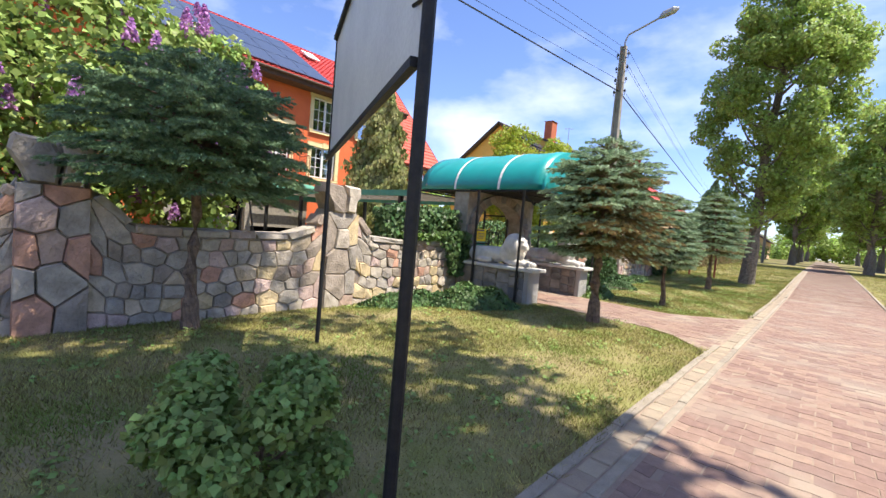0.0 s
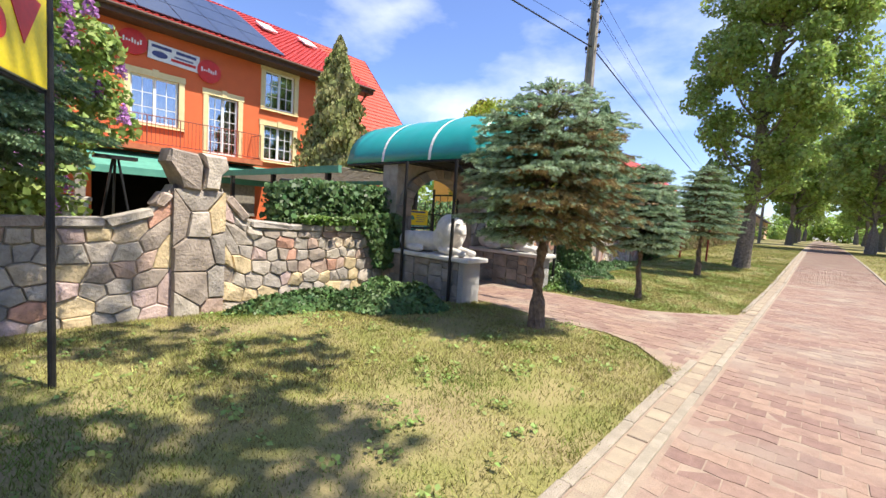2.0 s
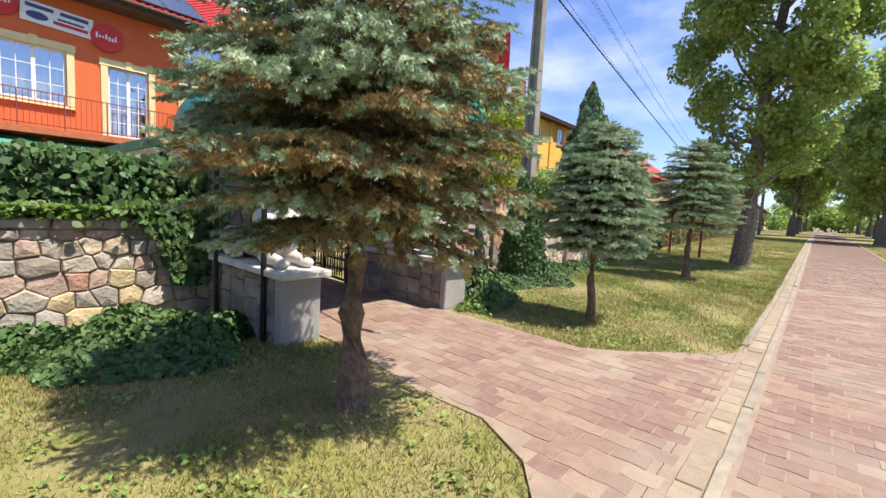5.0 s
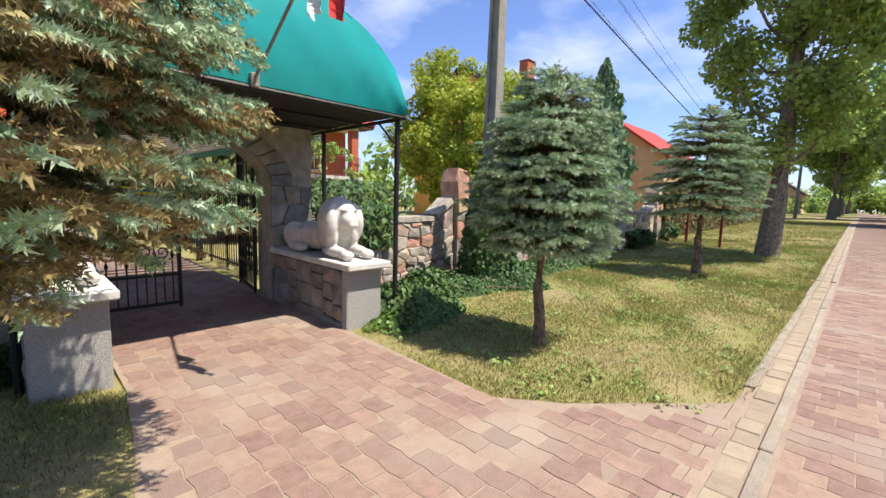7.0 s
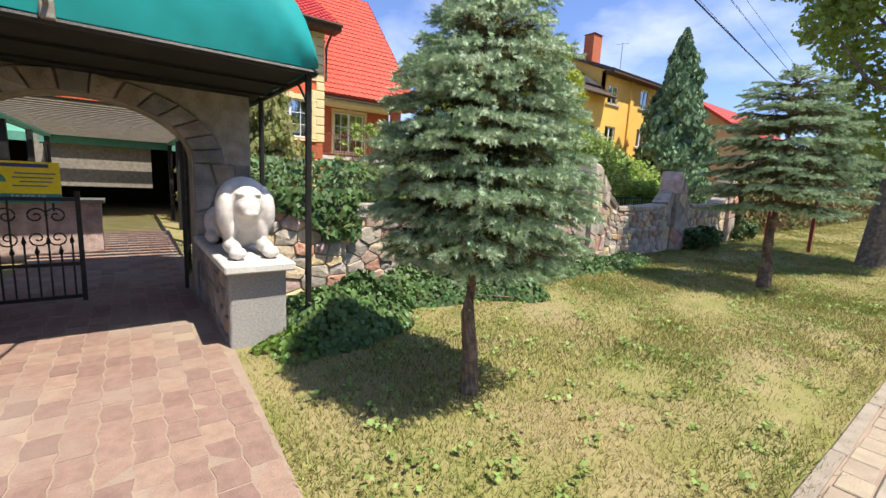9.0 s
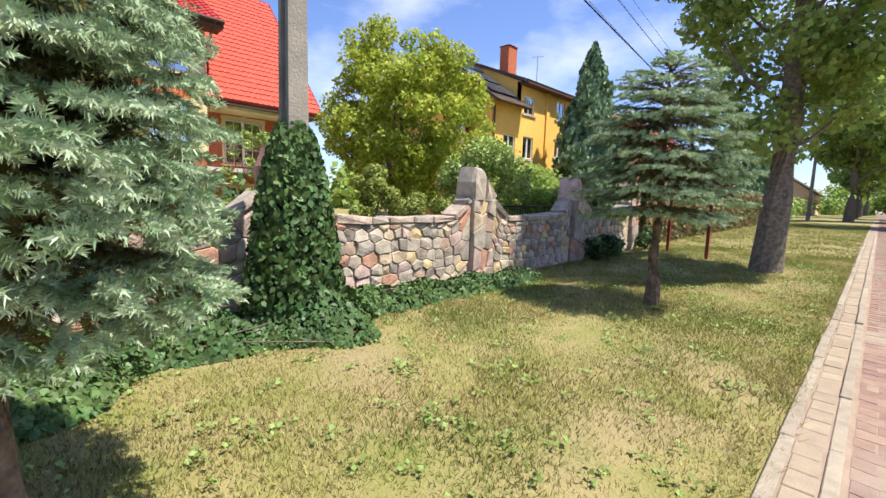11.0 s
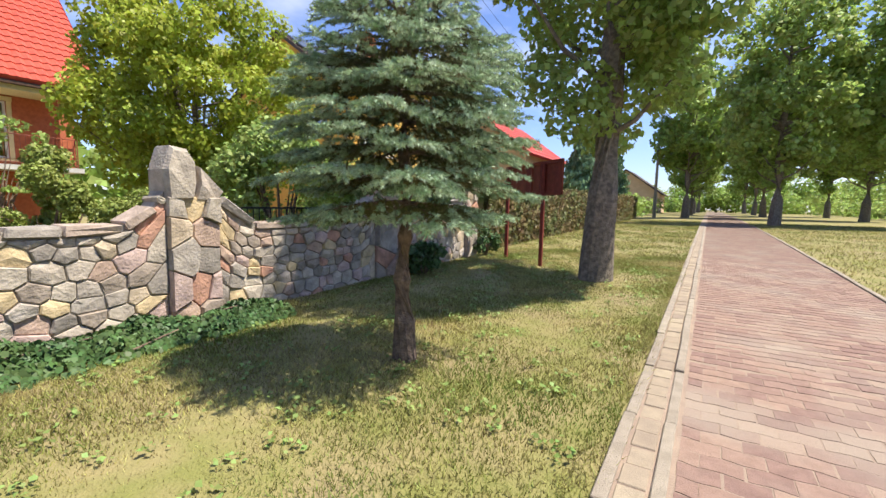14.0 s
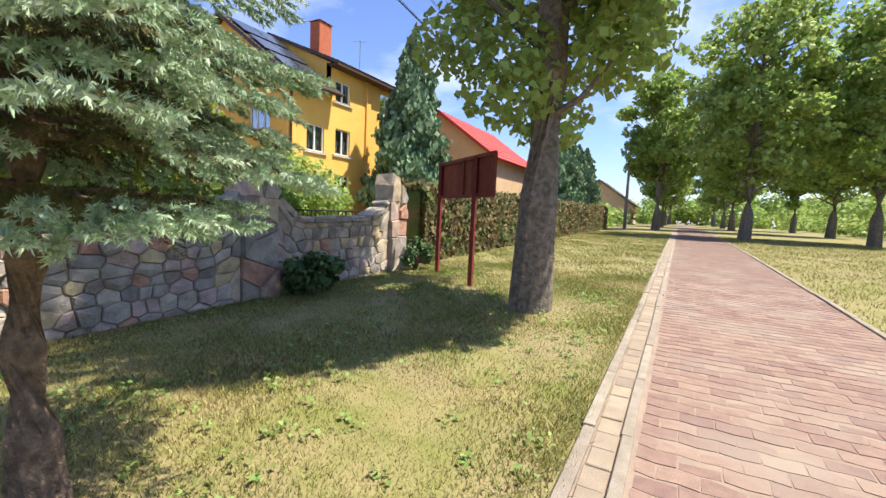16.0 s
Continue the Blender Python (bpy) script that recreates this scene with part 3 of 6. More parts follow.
# ---- trees ----
def spruce(name, x, y, height, radius, stem, seed, label, trunk_r=0.075, outer=M_NEEDLE, inner=M_NEEDLE_IN, dry=None, bend=0.0, whorls=15, density=1.0, category="tree", needles=18, profile=1.0, dome=2.0, ring=11):
    """A spruce with a bare stem, whorls of spreading boughs and flat sprays of needled twigs. dry: a direction in which the boughs are brown."""
    rng = np.random.default_rng(seed)
    z0 = gz(x, y) - 0.03
    t = thing(name, label, category, at=(x, y, z0))
    bm = bmesh.new()
    k = 9
    pts = [(bend * math.sin(3.0 * i / k) + 0.015 * math.sin(i * 2.1), 0.015 * math.cos(i * 1.7), height * i / k) for i in range(k + 1)]
    tube(bm, [(pts[0][0], pts[0][1], -0.1)] + pts, [trunk_r * 1.25] + [max(0.008, trunk_r * (1.1 if i == 0 else 1.0) * (1 - i / (k + 0.4))) for i in range(k + 1)], n=11)
    for v in bm.verts:
        v.co += Vector((rng.uniform(-1, 1), rng.uniform(-1, 1), 0)) * 0.006
    part("trunk", bm, M_BARK, t)
    sets = {"outer": ([], [], []), "inner": ([], [], []), "dry": ([], [], [])}

    def twig(kind, p, d, ln):
        s = sets[kind]
        s[0].append(p)
        s[1].append(d / (np.linalg.norm(d) + 1e-9))
        s[2].append(ln)
    for w in range(whorls):
        f = w / (whorls - 1)
        zz = stem + (height - stem) * (f ** 0.92) * 0.985
        reach = radius * (min(1.0, 0.8 + 1.5 * f) * (1 - f ** dome) ** 0.7 * profile + 0.05)
        count = ring if f < 0.75 else 7
        a0 = rng.uniform(0, 6.28)
        for b in range(count):
            a = a0 + 6.2832 * b / count + rng.uniform(-0.3, 0.3)
            ln = reach * rng.uniform(0.84, 1.1)
            if ln < 0.05:
                continue
            out = np.array([math.cos(a), math.sin(a), 0.0])
            side = np.array([-math.sin(a), math.cos(a), 0.0])
            start = np.array([bend * math.sin(3.0 * zz / height), 0, zz + rng.uniform(-0.035, 0.035)])
            slope = -0.2 + 0.45 * f * f + rng.uniform(-0.06, 0.06)
            brown = dry is not None and (out[0] * dry[0] + out[1] * dry[1]) > -0.15 and f < 0.66 and rng.random() < 0.7

            def along(u):
                return start + out * ln * u + np.array([0, 0, ln * (slope * u + 0.1 * u * u + 0.05 * math.sin(3.14 * u))])
            bm = bmesh.new()
            tube(bm, [Vector(along(u)) for u in (0, 0.35, 0.7, 1.0)], [0.018, 0.013, 0.008, 0.003], n=5, cap=False)
            part("bough", bm, M_BARK, t)
            step = 0.075 / density
            u = 0.16
            while u < 1.0:
                p = along(u)
                fwd = along(min(1.0, u + 0.05)) - along(u - 0.05)
                fwd /= np.linalg.norm(fwd)
                sub = (0.15 + 0.34 * (1 - u)) * min(1.0, 0.3 + ln) * rng.uniform(0.7, 1.2)
                for sgn in (-1, 1):
                    d = fwd * 0.8 + side * sgn * rng.uniform(0.6, 0.95) + np.array([0, 0, rng.uniform(-0.2, 0.1)])
                    d /= np.linalg.norm(d)
                    run = 0.0
                    q = p.copy()
                    while run < sub:
                        seg = rng.uniform(0.06, 0.09)
                        last = run + seg >= sub - 0.04
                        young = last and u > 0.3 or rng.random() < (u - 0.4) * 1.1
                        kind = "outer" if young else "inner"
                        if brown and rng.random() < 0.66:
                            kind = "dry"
                        twig(kind, q, d + rng.normal(0, 0.14, 3) + np.array([0, 0, -0.1]), seg)
                        if young:
                            for t2 in (-1, 1):
                                twig(kind, q + d * seg * 0.25, d + fwd * 0.25 + side * t2 * rng.uniform(0.4, 0.8) + np.array([0, 0, rng.uniform(-0.3, 0.15)]), seg * 0.9)
                        q = q + d * seg
                        d = d + np.array([0, 0, -0.07])
                        run += seg
                if rng.random() < 0.6:
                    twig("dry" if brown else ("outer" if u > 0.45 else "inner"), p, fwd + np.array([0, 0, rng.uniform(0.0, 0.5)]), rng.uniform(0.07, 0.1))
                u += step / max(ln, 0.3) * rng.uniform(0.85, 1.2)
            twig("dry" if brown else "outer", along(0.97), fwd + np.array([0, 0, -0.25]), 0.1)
    for b in range(10):
        twig("outer", np.array([0, 0, height - 0.03 * b]) + rng.normal(0, 0.01, 3), np.array([rng.normal(0, 0.5), rng.normal(0, 0.5), 0.8]), 0.13)
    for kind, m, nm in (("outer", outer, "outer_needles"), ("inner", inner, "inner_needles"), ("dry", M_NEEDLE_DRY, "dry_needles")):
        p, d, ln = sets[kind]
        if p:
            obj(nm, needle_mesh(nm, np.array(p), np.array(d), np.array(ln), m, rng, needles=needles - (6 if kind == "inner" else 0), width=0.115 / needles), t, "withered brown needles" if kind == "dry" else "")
    return t


def clump_points(rng, n, centres, radius, squash=0.75):
    """n points in shells round the centres."""
    c = centres[rng.integers(0, len(centres), n)]
    d = spun(rng, n)
    r = radius * (0.45 + 0.6 * rng.random(n) ** 0.6)
    off = d * r[:, None]
    off[:, 2] *= squash
    return c + off, d


def broadleaf(name, x, y, height, crown_r, crown_z, seed, label, material, leaves=20000, leaf=0.13, trunk_r=0.26, bark=M_BARK2, clumps=80, clump_r=0.75, lean=0.0, narrow=1.0, low=0.0, stems=1, category="tree", dz=None, droop=0.3, wide=None):
    """A tree: tapered trunk, limbs that reach the leaf clumps, and clumps of single leaves with gaps between."""
    rng = np.random.default_rng(seed)
    t = thing(name, label, category, at=(x, y, (gz(x, y) if dz is None else dz) - 0.03))
    top = np.array([lean, 0, height * 0.9])
    cs = []
    half = (height - crown_z) / 2
    mid = crown_z + half
    while len(cs) < clumps:
        p = rng.uniform(-1, 1, 3)
        r = np.linalg.norm(p)
        if 0.35 < r < 1.0:
            f = (p[2] + 1) / 2
            width = crown_r * (1.0 if wide is None else wide(f)) * narrow
            cs.append([p[0] * width + lean * f, p[1] * width, mid + p[2] * half + low * rng.uniform(-1, 0) * (1 - f)])
    cs = np.array(cs)
    trunk = bmesh.new()
    k = 8
    for s in range(stems):
        ox, oy = (0, 0) if stems == 1 else (rng.uniform(-0.35, 0.35), rng.uniform(-0.35, 0.35))
        pts = [(ox + (lean + ox * 2) * (i / k) ** 1.5 + 0.05 * math.sin(i * 1.3 + s), oy + oy * 2 * i / k + 0.05 * math.cos(i * 1.9 + s), height * 0.88 * i / k) for i in range(k + 1)]
        tube(trunk, [(pts[0][0], pts[0][1], -0.15)] + pts, [trunk_r * 1.35] + [trunk_r * (1.15 if i == 0 else 1.0) * (1 - i / (k + 0.6)) ** 0.8 for i in range(k + 1)], n=12)
    for v in trunk.verts:
        a = math.atan2(v.co.y, v.co.x)
        v.co += Vector((math.cos(a), math.sin(a), 0)) * trunk_r * 0.1 * math.sin(5 * a + v.co.z * 2)
    part("trunk", trunk, bark, t)
    for c in cs[:: max(1, len(cs) // 36)]:
        z = max(crown_z * 0.8, c[2] - (abs(c[0]) + abs(c[1])) * rng.uniform(0.4, 0.8))
        z = min(z, height * 0.8)
        a = Vector((lean * (z / height) ** 1.5, 0, z))
        b = Vector(c)
        m1 = a.lerp(b, 0.5) + Vector((0, 0, -0.12 * (b - a).length))
        bm = bmesh.new()
        tube(bm, [a, m1, b], [trunk_r * 0.26, trunk_r * 0.15, 0.012], n=6, cap=False)
        part("limb", bm, bark, t)
    pts, d = clump_points(rng, leaves, cs, clump_r)
    obj("crown", leaf_mesh("crown", pts, leaf, material, rng, up=0.6, outward=d * 0.8, droop=droop), t)
    return t


def conifer_cone(name, x, y, height, radius, seed, label, material, sprays, size=0.16, dz=None, base=0.3, category="tree"):
    """A dense pointed evergreen clothed to the ground, of many small upright sprays."""
    rng = np.random.default_rng(seed)
    t = thing(name, label, category, at=(x, y, gz(x, y) - 0.03 if dz is None else dz))
    bm = bmesh.new()
    tube(bm, [(0, 0, -0.1), (0, 0, height * 0.5), (0, 0, height * 0.97)], [radius * 0.12, radius * 0.08, 0.01], n=8)
    part("trunk", bm, M_BARK, t)
    f = rng.random(sprays) ** 1.35
    a = rng.uniform(0, 6.2832, sprays)
    lump = 0.76 + 0.18 * np.sin(a * 3 + f * 17) + 0.16 * np.sin(a * 5 - f * 43) + 0.14 * rng.random(sprays)
    r = radius * (1 - f) ** 0.75 * np.minimum(1, 0.65 + f * 2.5) * lump * rng.uniform(0.55, 1.02, sprays)
    pts = np.stack([np.cos(a) * r, np.sin(a) * r, base + f * (height - base)], 1)
    outw = np.stack([np.cos(a), np.sin(a), 0 * a], 1)
    obj("crown", leaf_mesh("crown", pts, size, material, rng, up=0.1, outward=outw * 0.9, droop=-1.4), t)
    return t


def shrub(name, x, y, rx, ry, height, seed, label, material, leaves, leaf, dz=None, blossom=None, category="shrub", bare=0.1, lump=0.4):
    """A bush of many stems with a lumpy, leafy outline."""
    rng = np.random.default_rng(seed)
    z0 = gz(x, y) - 0.02 if dz is None else dz
    t = thing(name, label, category, at=(x, y, z0))
    for s in range(9):
        bm = bmesh.new()
        a = rng.uniform(0, 6.28)
        e = Vector((math.cos(a) * rx * rng.uniform(0.2, 0.7), math.sin(a) * ry * rng.uniform(0.2, 0.7), height * rng.uniform(0.55, 0.85)))
        tube(bm, [(e.x * 0.1, e.y * 0.1, -0.05), (e.x * 0.5, e.y * 0.5, e.z * 0.55), e], [0.006 + 0.012 * height, 0.005 + 0.008 * height, 0.004], n=5, cap=False)
        part("stem", bm, M_BARK, t)
    k = max(14, int(26 * rx * ry))
    d = spun(rng, k)
    cs = np.stack([d[:, 0] * rx * 0.72, d[:, 1] * ry * 0.72, height * (0.5 + bare * 0.5) + d[:, 2] * height * 0.36], 1)
    pts, nd = clump_points(rng, leaves, cs, lump * min(rx, ry, height * 0.6), 0.85)
    pts[:, 2] = np.maximum(pts[:, 2], 0.02 + bare * height)
    obj("foliage", leaf_mesh("foliage", pts, leaf, material, rng, up=0.6, outward=nd * 0.7, near=leaves < 4000), t)
    if blossom:
        for b in range(blossom):
            o = spun(rng, 1)[0] + np.array([0.8, -0.2, 0.6])
            c = cs[rng.integers(0, k)] + o / np.linalg.norm(o) * lump * min(rx, ry) * 1.15
            n = 130
            f = rng.random(n)
            a = rng.uniform(0, 6.28, n)
            r = 0.1 * (1 - f) ** 0.6 * rng.random(n) ** 0.4
            pp = np.stack([np.cos(a) * r, np.sin(a) * r, f * 0.28 - 0.05], 1) + c
            obj("blossom", leaf_mesh("blossom", pp, 0.048, M_BLOSSOM, rng), t, "purple lilac panicle" if b == 0 else "")
    return t


def leaf_cover(name, pts, outward, size, material, seed, label, category="ivy", extra=None):
    """Ivy: leaves that lie on a surface. pts and outward: n x 3."""
    rng = np.random.default_rng(seed)
    c = pts.mean(0)
    t = thing(name, label, category, at=tuple(c))
    obj("foliage", leaf_mesh("foliage", pts - c, size, material, rng, near=size < 0.1, up=0.25, outward=outward * 1.3, droop=0.6), t)
    for i in range(9):
        a, b = pts[rng.integers(0, len(pts), 2)] - c
        vine = bmesh.new()
        tube(vine, [a * 0.97, (a * 0.6 + b * 0.4) * 0.93, (a * 0.3 + b * 0.7) * 0.93], [0.009, 0.007, 0.004], n=5, cap=False)
        part("vine", vine, M_BARK, t)
    if extra is not None:
        obj("young_leaves", leaf_mesh("young_leaves", extra[0] - c, size * 0.8, M_IVY_LT, rng, up=0.4, outward=extra[1]), t)
    return t


def mound(cx, cy, rx, ry, h, n, rng, dz=0.0):
    """Points over a low mound with their outward ways."""
    a = rng.uniform(0, 6.2832, n)
    r = np.sqrt(rng.random(n))
    wob = 1 + 0.14 * np.sin(a * 3 + cx) + 0.1 * np.sin(a * 5 + cy)
    x, y = cx + np.cos(a) * r * rx * wob, cy + np.sin(a) * r * ry * wob
    z = np.array([gz(px, py) for px, py in zip(x, y)]) + h * np.maximum(0.05, 1 - r ** 2.4) * (0.75 + 0.25 * np.sin(x * 7) * np.sin(y * 6)) * rng.uniform(0.75, 1.05, n) + dz
    out = np.stack([np.cos(a) * r, np.sin(a) * r, 0.8 + 0 * a], 1)
    return np.stack([x, y, z], 1), out


GROUP = "spruces along the lawn"
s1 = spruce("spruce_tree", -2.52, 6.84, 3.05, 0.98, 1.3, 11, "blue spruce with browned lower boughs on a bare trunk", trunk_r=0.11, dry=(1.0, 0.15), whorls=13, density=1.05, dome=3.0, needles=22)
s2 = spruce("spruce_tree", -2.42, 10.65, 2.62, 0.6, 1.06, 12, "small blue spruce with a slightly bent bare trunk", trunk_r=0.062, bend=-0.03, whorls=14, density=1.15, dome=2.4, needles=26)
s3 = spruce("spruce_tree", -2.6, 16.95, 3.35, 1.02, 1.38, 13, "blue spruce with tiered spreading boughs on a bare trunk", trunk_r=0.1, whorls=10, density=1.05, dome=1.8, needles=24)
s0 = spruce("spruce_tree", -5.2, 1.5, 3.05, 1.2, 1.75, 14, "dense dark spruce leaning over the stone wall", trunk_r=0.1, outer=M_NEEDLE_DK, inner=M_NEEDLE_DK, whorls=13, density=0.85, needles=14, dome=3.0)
for s in (s0, s1, s2, s3):
    tagged(s, group=GROUP)

broadleaf("maple_tree", -2.05, 21.8, 14.0, 2.5, 2.7, 31, "tall maple with a thick grey trunk in the lawn", M_MAPLE, leaves=56000, leaf=0.12, trunk_r=0.26, clumps=160, clump_r=0.6, lean=0.6, low=0.5, wide=lambda f: 0.66 + 0.42 * math.sin(3.14 * min(1, f * 1.15)))
row = broadleaf("avenue_tree", 3.0, 46.5, 14.0, 3.4, 3.2, 32, "tall leafy tree in the row beside the footpath", M_MAPLE, leaves=13000, leaf=0.27, trunk_r=0.3, clumps=110, clump_r=0.8, low=0.5)
row2 = broadleaf("avenue_tree", -2.2, 58.0, 14.0, 3.4, 3.4, 33, "tall leafy tree in the row beside the footpath", M_MAPLE_DK, leaves=12000, leaf=0.29, trunk_r=0.3, clumps=100, clump_r=0.8, low=0.5)
for tx, ty, sc, rz, src in [(-2.3, 74, 1.0, 70, row), (-2.4, 90, 1.05, 160, row2), (-2.2, 112, 1.1, 20, row), (4.6, 60, 1.0, 130, row2), (4.6, 72, 1.05, 240, row), (5.0, 88, 1.0, 15, row2), (5.0, 108, 1.1, 200, row), (9.0, 48, 1.0, 310, row), (10.5, 62, 1.05, 45, row), (11.0, 78, 1.0, 140, row2)]:
    c = copy_thing(src, pose(tx, ty, gz(tx, ty) - 0.05, 0, 0, rz) @ Matrix.Scale(sc, 4))
    c.scale = (sc, sc, sc)
broadleaf("avenue_tree", 2.4, 2.7, 15.0, 3.2, 6.5, 34, "tall leafy tree in the row beside the footpath", M_MAPLE, leaves=12000, leaf=0.2, trunk_r=0.3, clumps=90, clump_r=0.75, lean=-1.6)
for o in list(bpy.data.objects):
    if o.name.startswith("avenue_tree"):
        tagged(o, group="avenue trees")


# ---- houses ----
def pane_glass():
    m = bpy.data.materials.new("clear_glass")
    m.use_nodes = True
    n, l = m.node_tree.nodes, m.node_tree.links
    n.clear()
    o, g, t, x = n.new("ShaderNodeOutputMaterial"), n.new("ShaderNodeBsdfGlossy"), n.new("ShaderNodeBsdfTransparent"), n.new("ShaderNodeMixShader")
    g.inputs["Roughness"].default_value = 0.02
    g.inputs["Color"].default_value = (0.9, 0.95, 1.0, 1)
    t.inputs["Color"].default_value = (0.55, 0.6, 0.62, 1)
    x.inputs[0].default_value = 0.38
    l.new(t.outputs[0], x.inputs[1])
    l.new(g.outputs[0], x.inputs[2])
    l.new(x.outputs[0], o.inputs["Surface"])
    return m


M_PANE = pane_glass()


def holed_wall(bm, u0, u1, z0, z1, holes, put):
    """Boxes that fill a wall but for its holes. put(u0, u1, z0, z1) adds one."""
    us = sorted({u0, u1, *[h[0] for h in holes], *[h[1] for h in holes]})
    zs = sorted({z0, z1, *[h[2] for h in holes], *[h[3] for h in holes]})
    for a, b in zip(us, us[1:]):
        run = None
        for c, d in zip(zs, zs[1:]):
            cu, cz = (a + b) / 2, (c + d) / 2
            if any(h[0] < cu < h[1] and h[2] < cz < h[3] for h in holes):
                if run:
                    put(a, b, *run)
                run = None
            else:
                run = (run[0], d) if run else (c, d)
        if run:
            put(a, b, *run)


def window(owner, m, w, h, name="window", cols=2, bars=(2, 2), trim=None, trim_w=0.16, curtain=True, frame_mat=None, sill=True):
    """A window in the local frame m: x along the wall, y outwards, z up; its opening is w x h from the origin."""
    frame_mat = frame_mat or M_WHITE
    bm = bmesh.new()
    f = 0.07
    outer, inner = [(0, 0), (w, 0), (w, h), (0, h)], [(f, f), (w - f, f), (w - f, h - f), (f, h - f)]
    ring = [[bm.verts.new(m @ Vector((x, y, z))) for x, z in o] for o, y in ((outer, -0.09), (inner, -0.09), (inner, -0.16), (outer, -0.16))]
    for a, b in zip(ring, ring[1:] + ring[:1]):
        for i in range(4):
            bm.faces.new((a[i], a[(i + 1) % 4], b[(i + 1) % 4], b[i]))
    win = part(name, bm, frame_mat, owner)
    for i in range(1, cols):
        x = w * i / cols
        bm = bmesh.new()
        box(bm, x - 0.05, x + 0.05, -0.155, -0.085, f, h - f, m=m)
        part("mullion", bm, frame_mat, win)
    for i in range(cols):
        x0, x1 = w * i / cols + 0.05, w * (i + 1) / cols - 0.05
        for k in range(1, bars[0]):
            x = x0 + (x1 - x0) * k / bars[0]
            bm = bmesh.new()
            box(bm, x - 0.012, x + 0.012, -0.14, -0.1, f, h - f, m=m)
            part("glazing_bar", bm, frame_mat, win)
        for k in range(1, bars[1]):
            z = f + (h - 2 * f) * k / bars[1]
            bm = bmesh.new()
            box(bm, x0, x1, -0.142, -0.102, z - 0.012, z + 0.012, m=m)
            part("glazing_bar", bm, frame_mat, win)
    for i in range(cols):
        bm = bmesh.new()
        box(bm, w * i / cols + 0.04, w * (i + 1) / cols - 0.04, -0.128, -0.12, f - 0.01, h - f + 0.01, m=m)
        part("pane", bm, M_PANE, win).visible_shadow = False
    if curtain:
        bm = bmesh.new()
        n = 26
        prev = None
        for i in range(n + 1):
            x = 0.08 + (w - 0.16) * i / n
            q = [bm.verts.new(m @ Vector((x, -0.3 + 0.025 * math.sin(i * 1.9), z))) for z in (h * 0.12, h - 0.06)]
            if prev and not (0.42 < i / n < 0.56):
                bm.faces.new((prev[0], q[0], q[1], prev[1]))
            prev = q
        part("curtain", bm, M_CURTAIN, win)
    if trim:
        bm = bmesh.new()
        t = trim_w
        for a, b, c, d in ((-t, 0, -0.03, h), (w, w + t, -0.03, h), (-t * 1.15, w + t * 1.15, h, h + t * 1.1)):
            box(bm, a, b, -0.1, 0.045, c, d, bevel=0.012, m=m)
        part("surround", bm, trim, win)
        bm = bmesh.new()
        box(bm, w / 2 - 0.1, w / 2 + 0.1, 0.04, 0.075, h - 0.01, h + t * 1.35, bevel=0.01, m=m)
        part("keystone", bm, trim, win)
    if sill:
        bm = bmesh.new()
        box(bm, -0.2, w + 0.2, -0.12, 0.09, -0.12, -0.02, bevel=0.015, m=m)
        part("window_sill", bm, trim or M_SLAB, win)
    return win


def facing_x(x, y, z):
    """The local frame of an opening in a wall that faces the street."""
    return Matrix.Translation((x, y, z)) @ Matrix(((0, 1, 0, 0), (1, 0, 0, 0), (0, 0, 1, 0), (0, 0, 0, 1)))


def facing_south(x, y, z):
    return Matrix.Translation((x, y, z)) @ Matrix(((1, 0, 0, 0), (0, -1, 0, 0), (0, 0, 1, 0), (0, 0, 0, 1)))


def tiled_slope(owner, a, b, c, material, name="roof", tile=(0.24, 0.34), thick=0.14, wave=0.022):
    """A roof slope from the eave's start a, the eave's end b and the ridge's start c, with rolls and stepped courses."""
    a, b, c = Vector(a), Vector(b), Vector(c)
    u, v = b - a, c - a
    nrm = u.cross(v).normalized()
    if nrm.z < 0:
        nrm = -nrm
    nu = max(2, int(u.length / tile[0] * 4))
    nv = max(1, int(v.length / tile[1]))
    bm = bmesh.new()
    prev = None
    for j in range(nv):
        for lift, f in ((0.035, j / nv), (0.0, (j + 1) / nv)):
            rowv = [bm.verts.new(a + u * (i / nu) + v * f + nrm * (lift + wave * math.cos(i * math.pi / 2))) for i in range(nu + 1)]
            if prev:
                for i in range(nu):
                    bm.faces.new((prev[i], prev[i + 1], rowv[i + 1], rowv[i]))
            prev = rowv
    for p, q in ((a, b), (c, c + u), (a, c), (b, c + u)):
        s = [bm.verts.new(p + nrm * 0.03), bm.verts.new(q + nrm * 0.03), bm.verts.new(q - nrm * thick), bm.verts.new(p - nrm * thick)]
        bm.faces.new(s)
    bm.faces.new([bm.verts.new(p - nrm * thick) for p in (a, b, c + u, c)])
    return part(name, bm, material, owner)


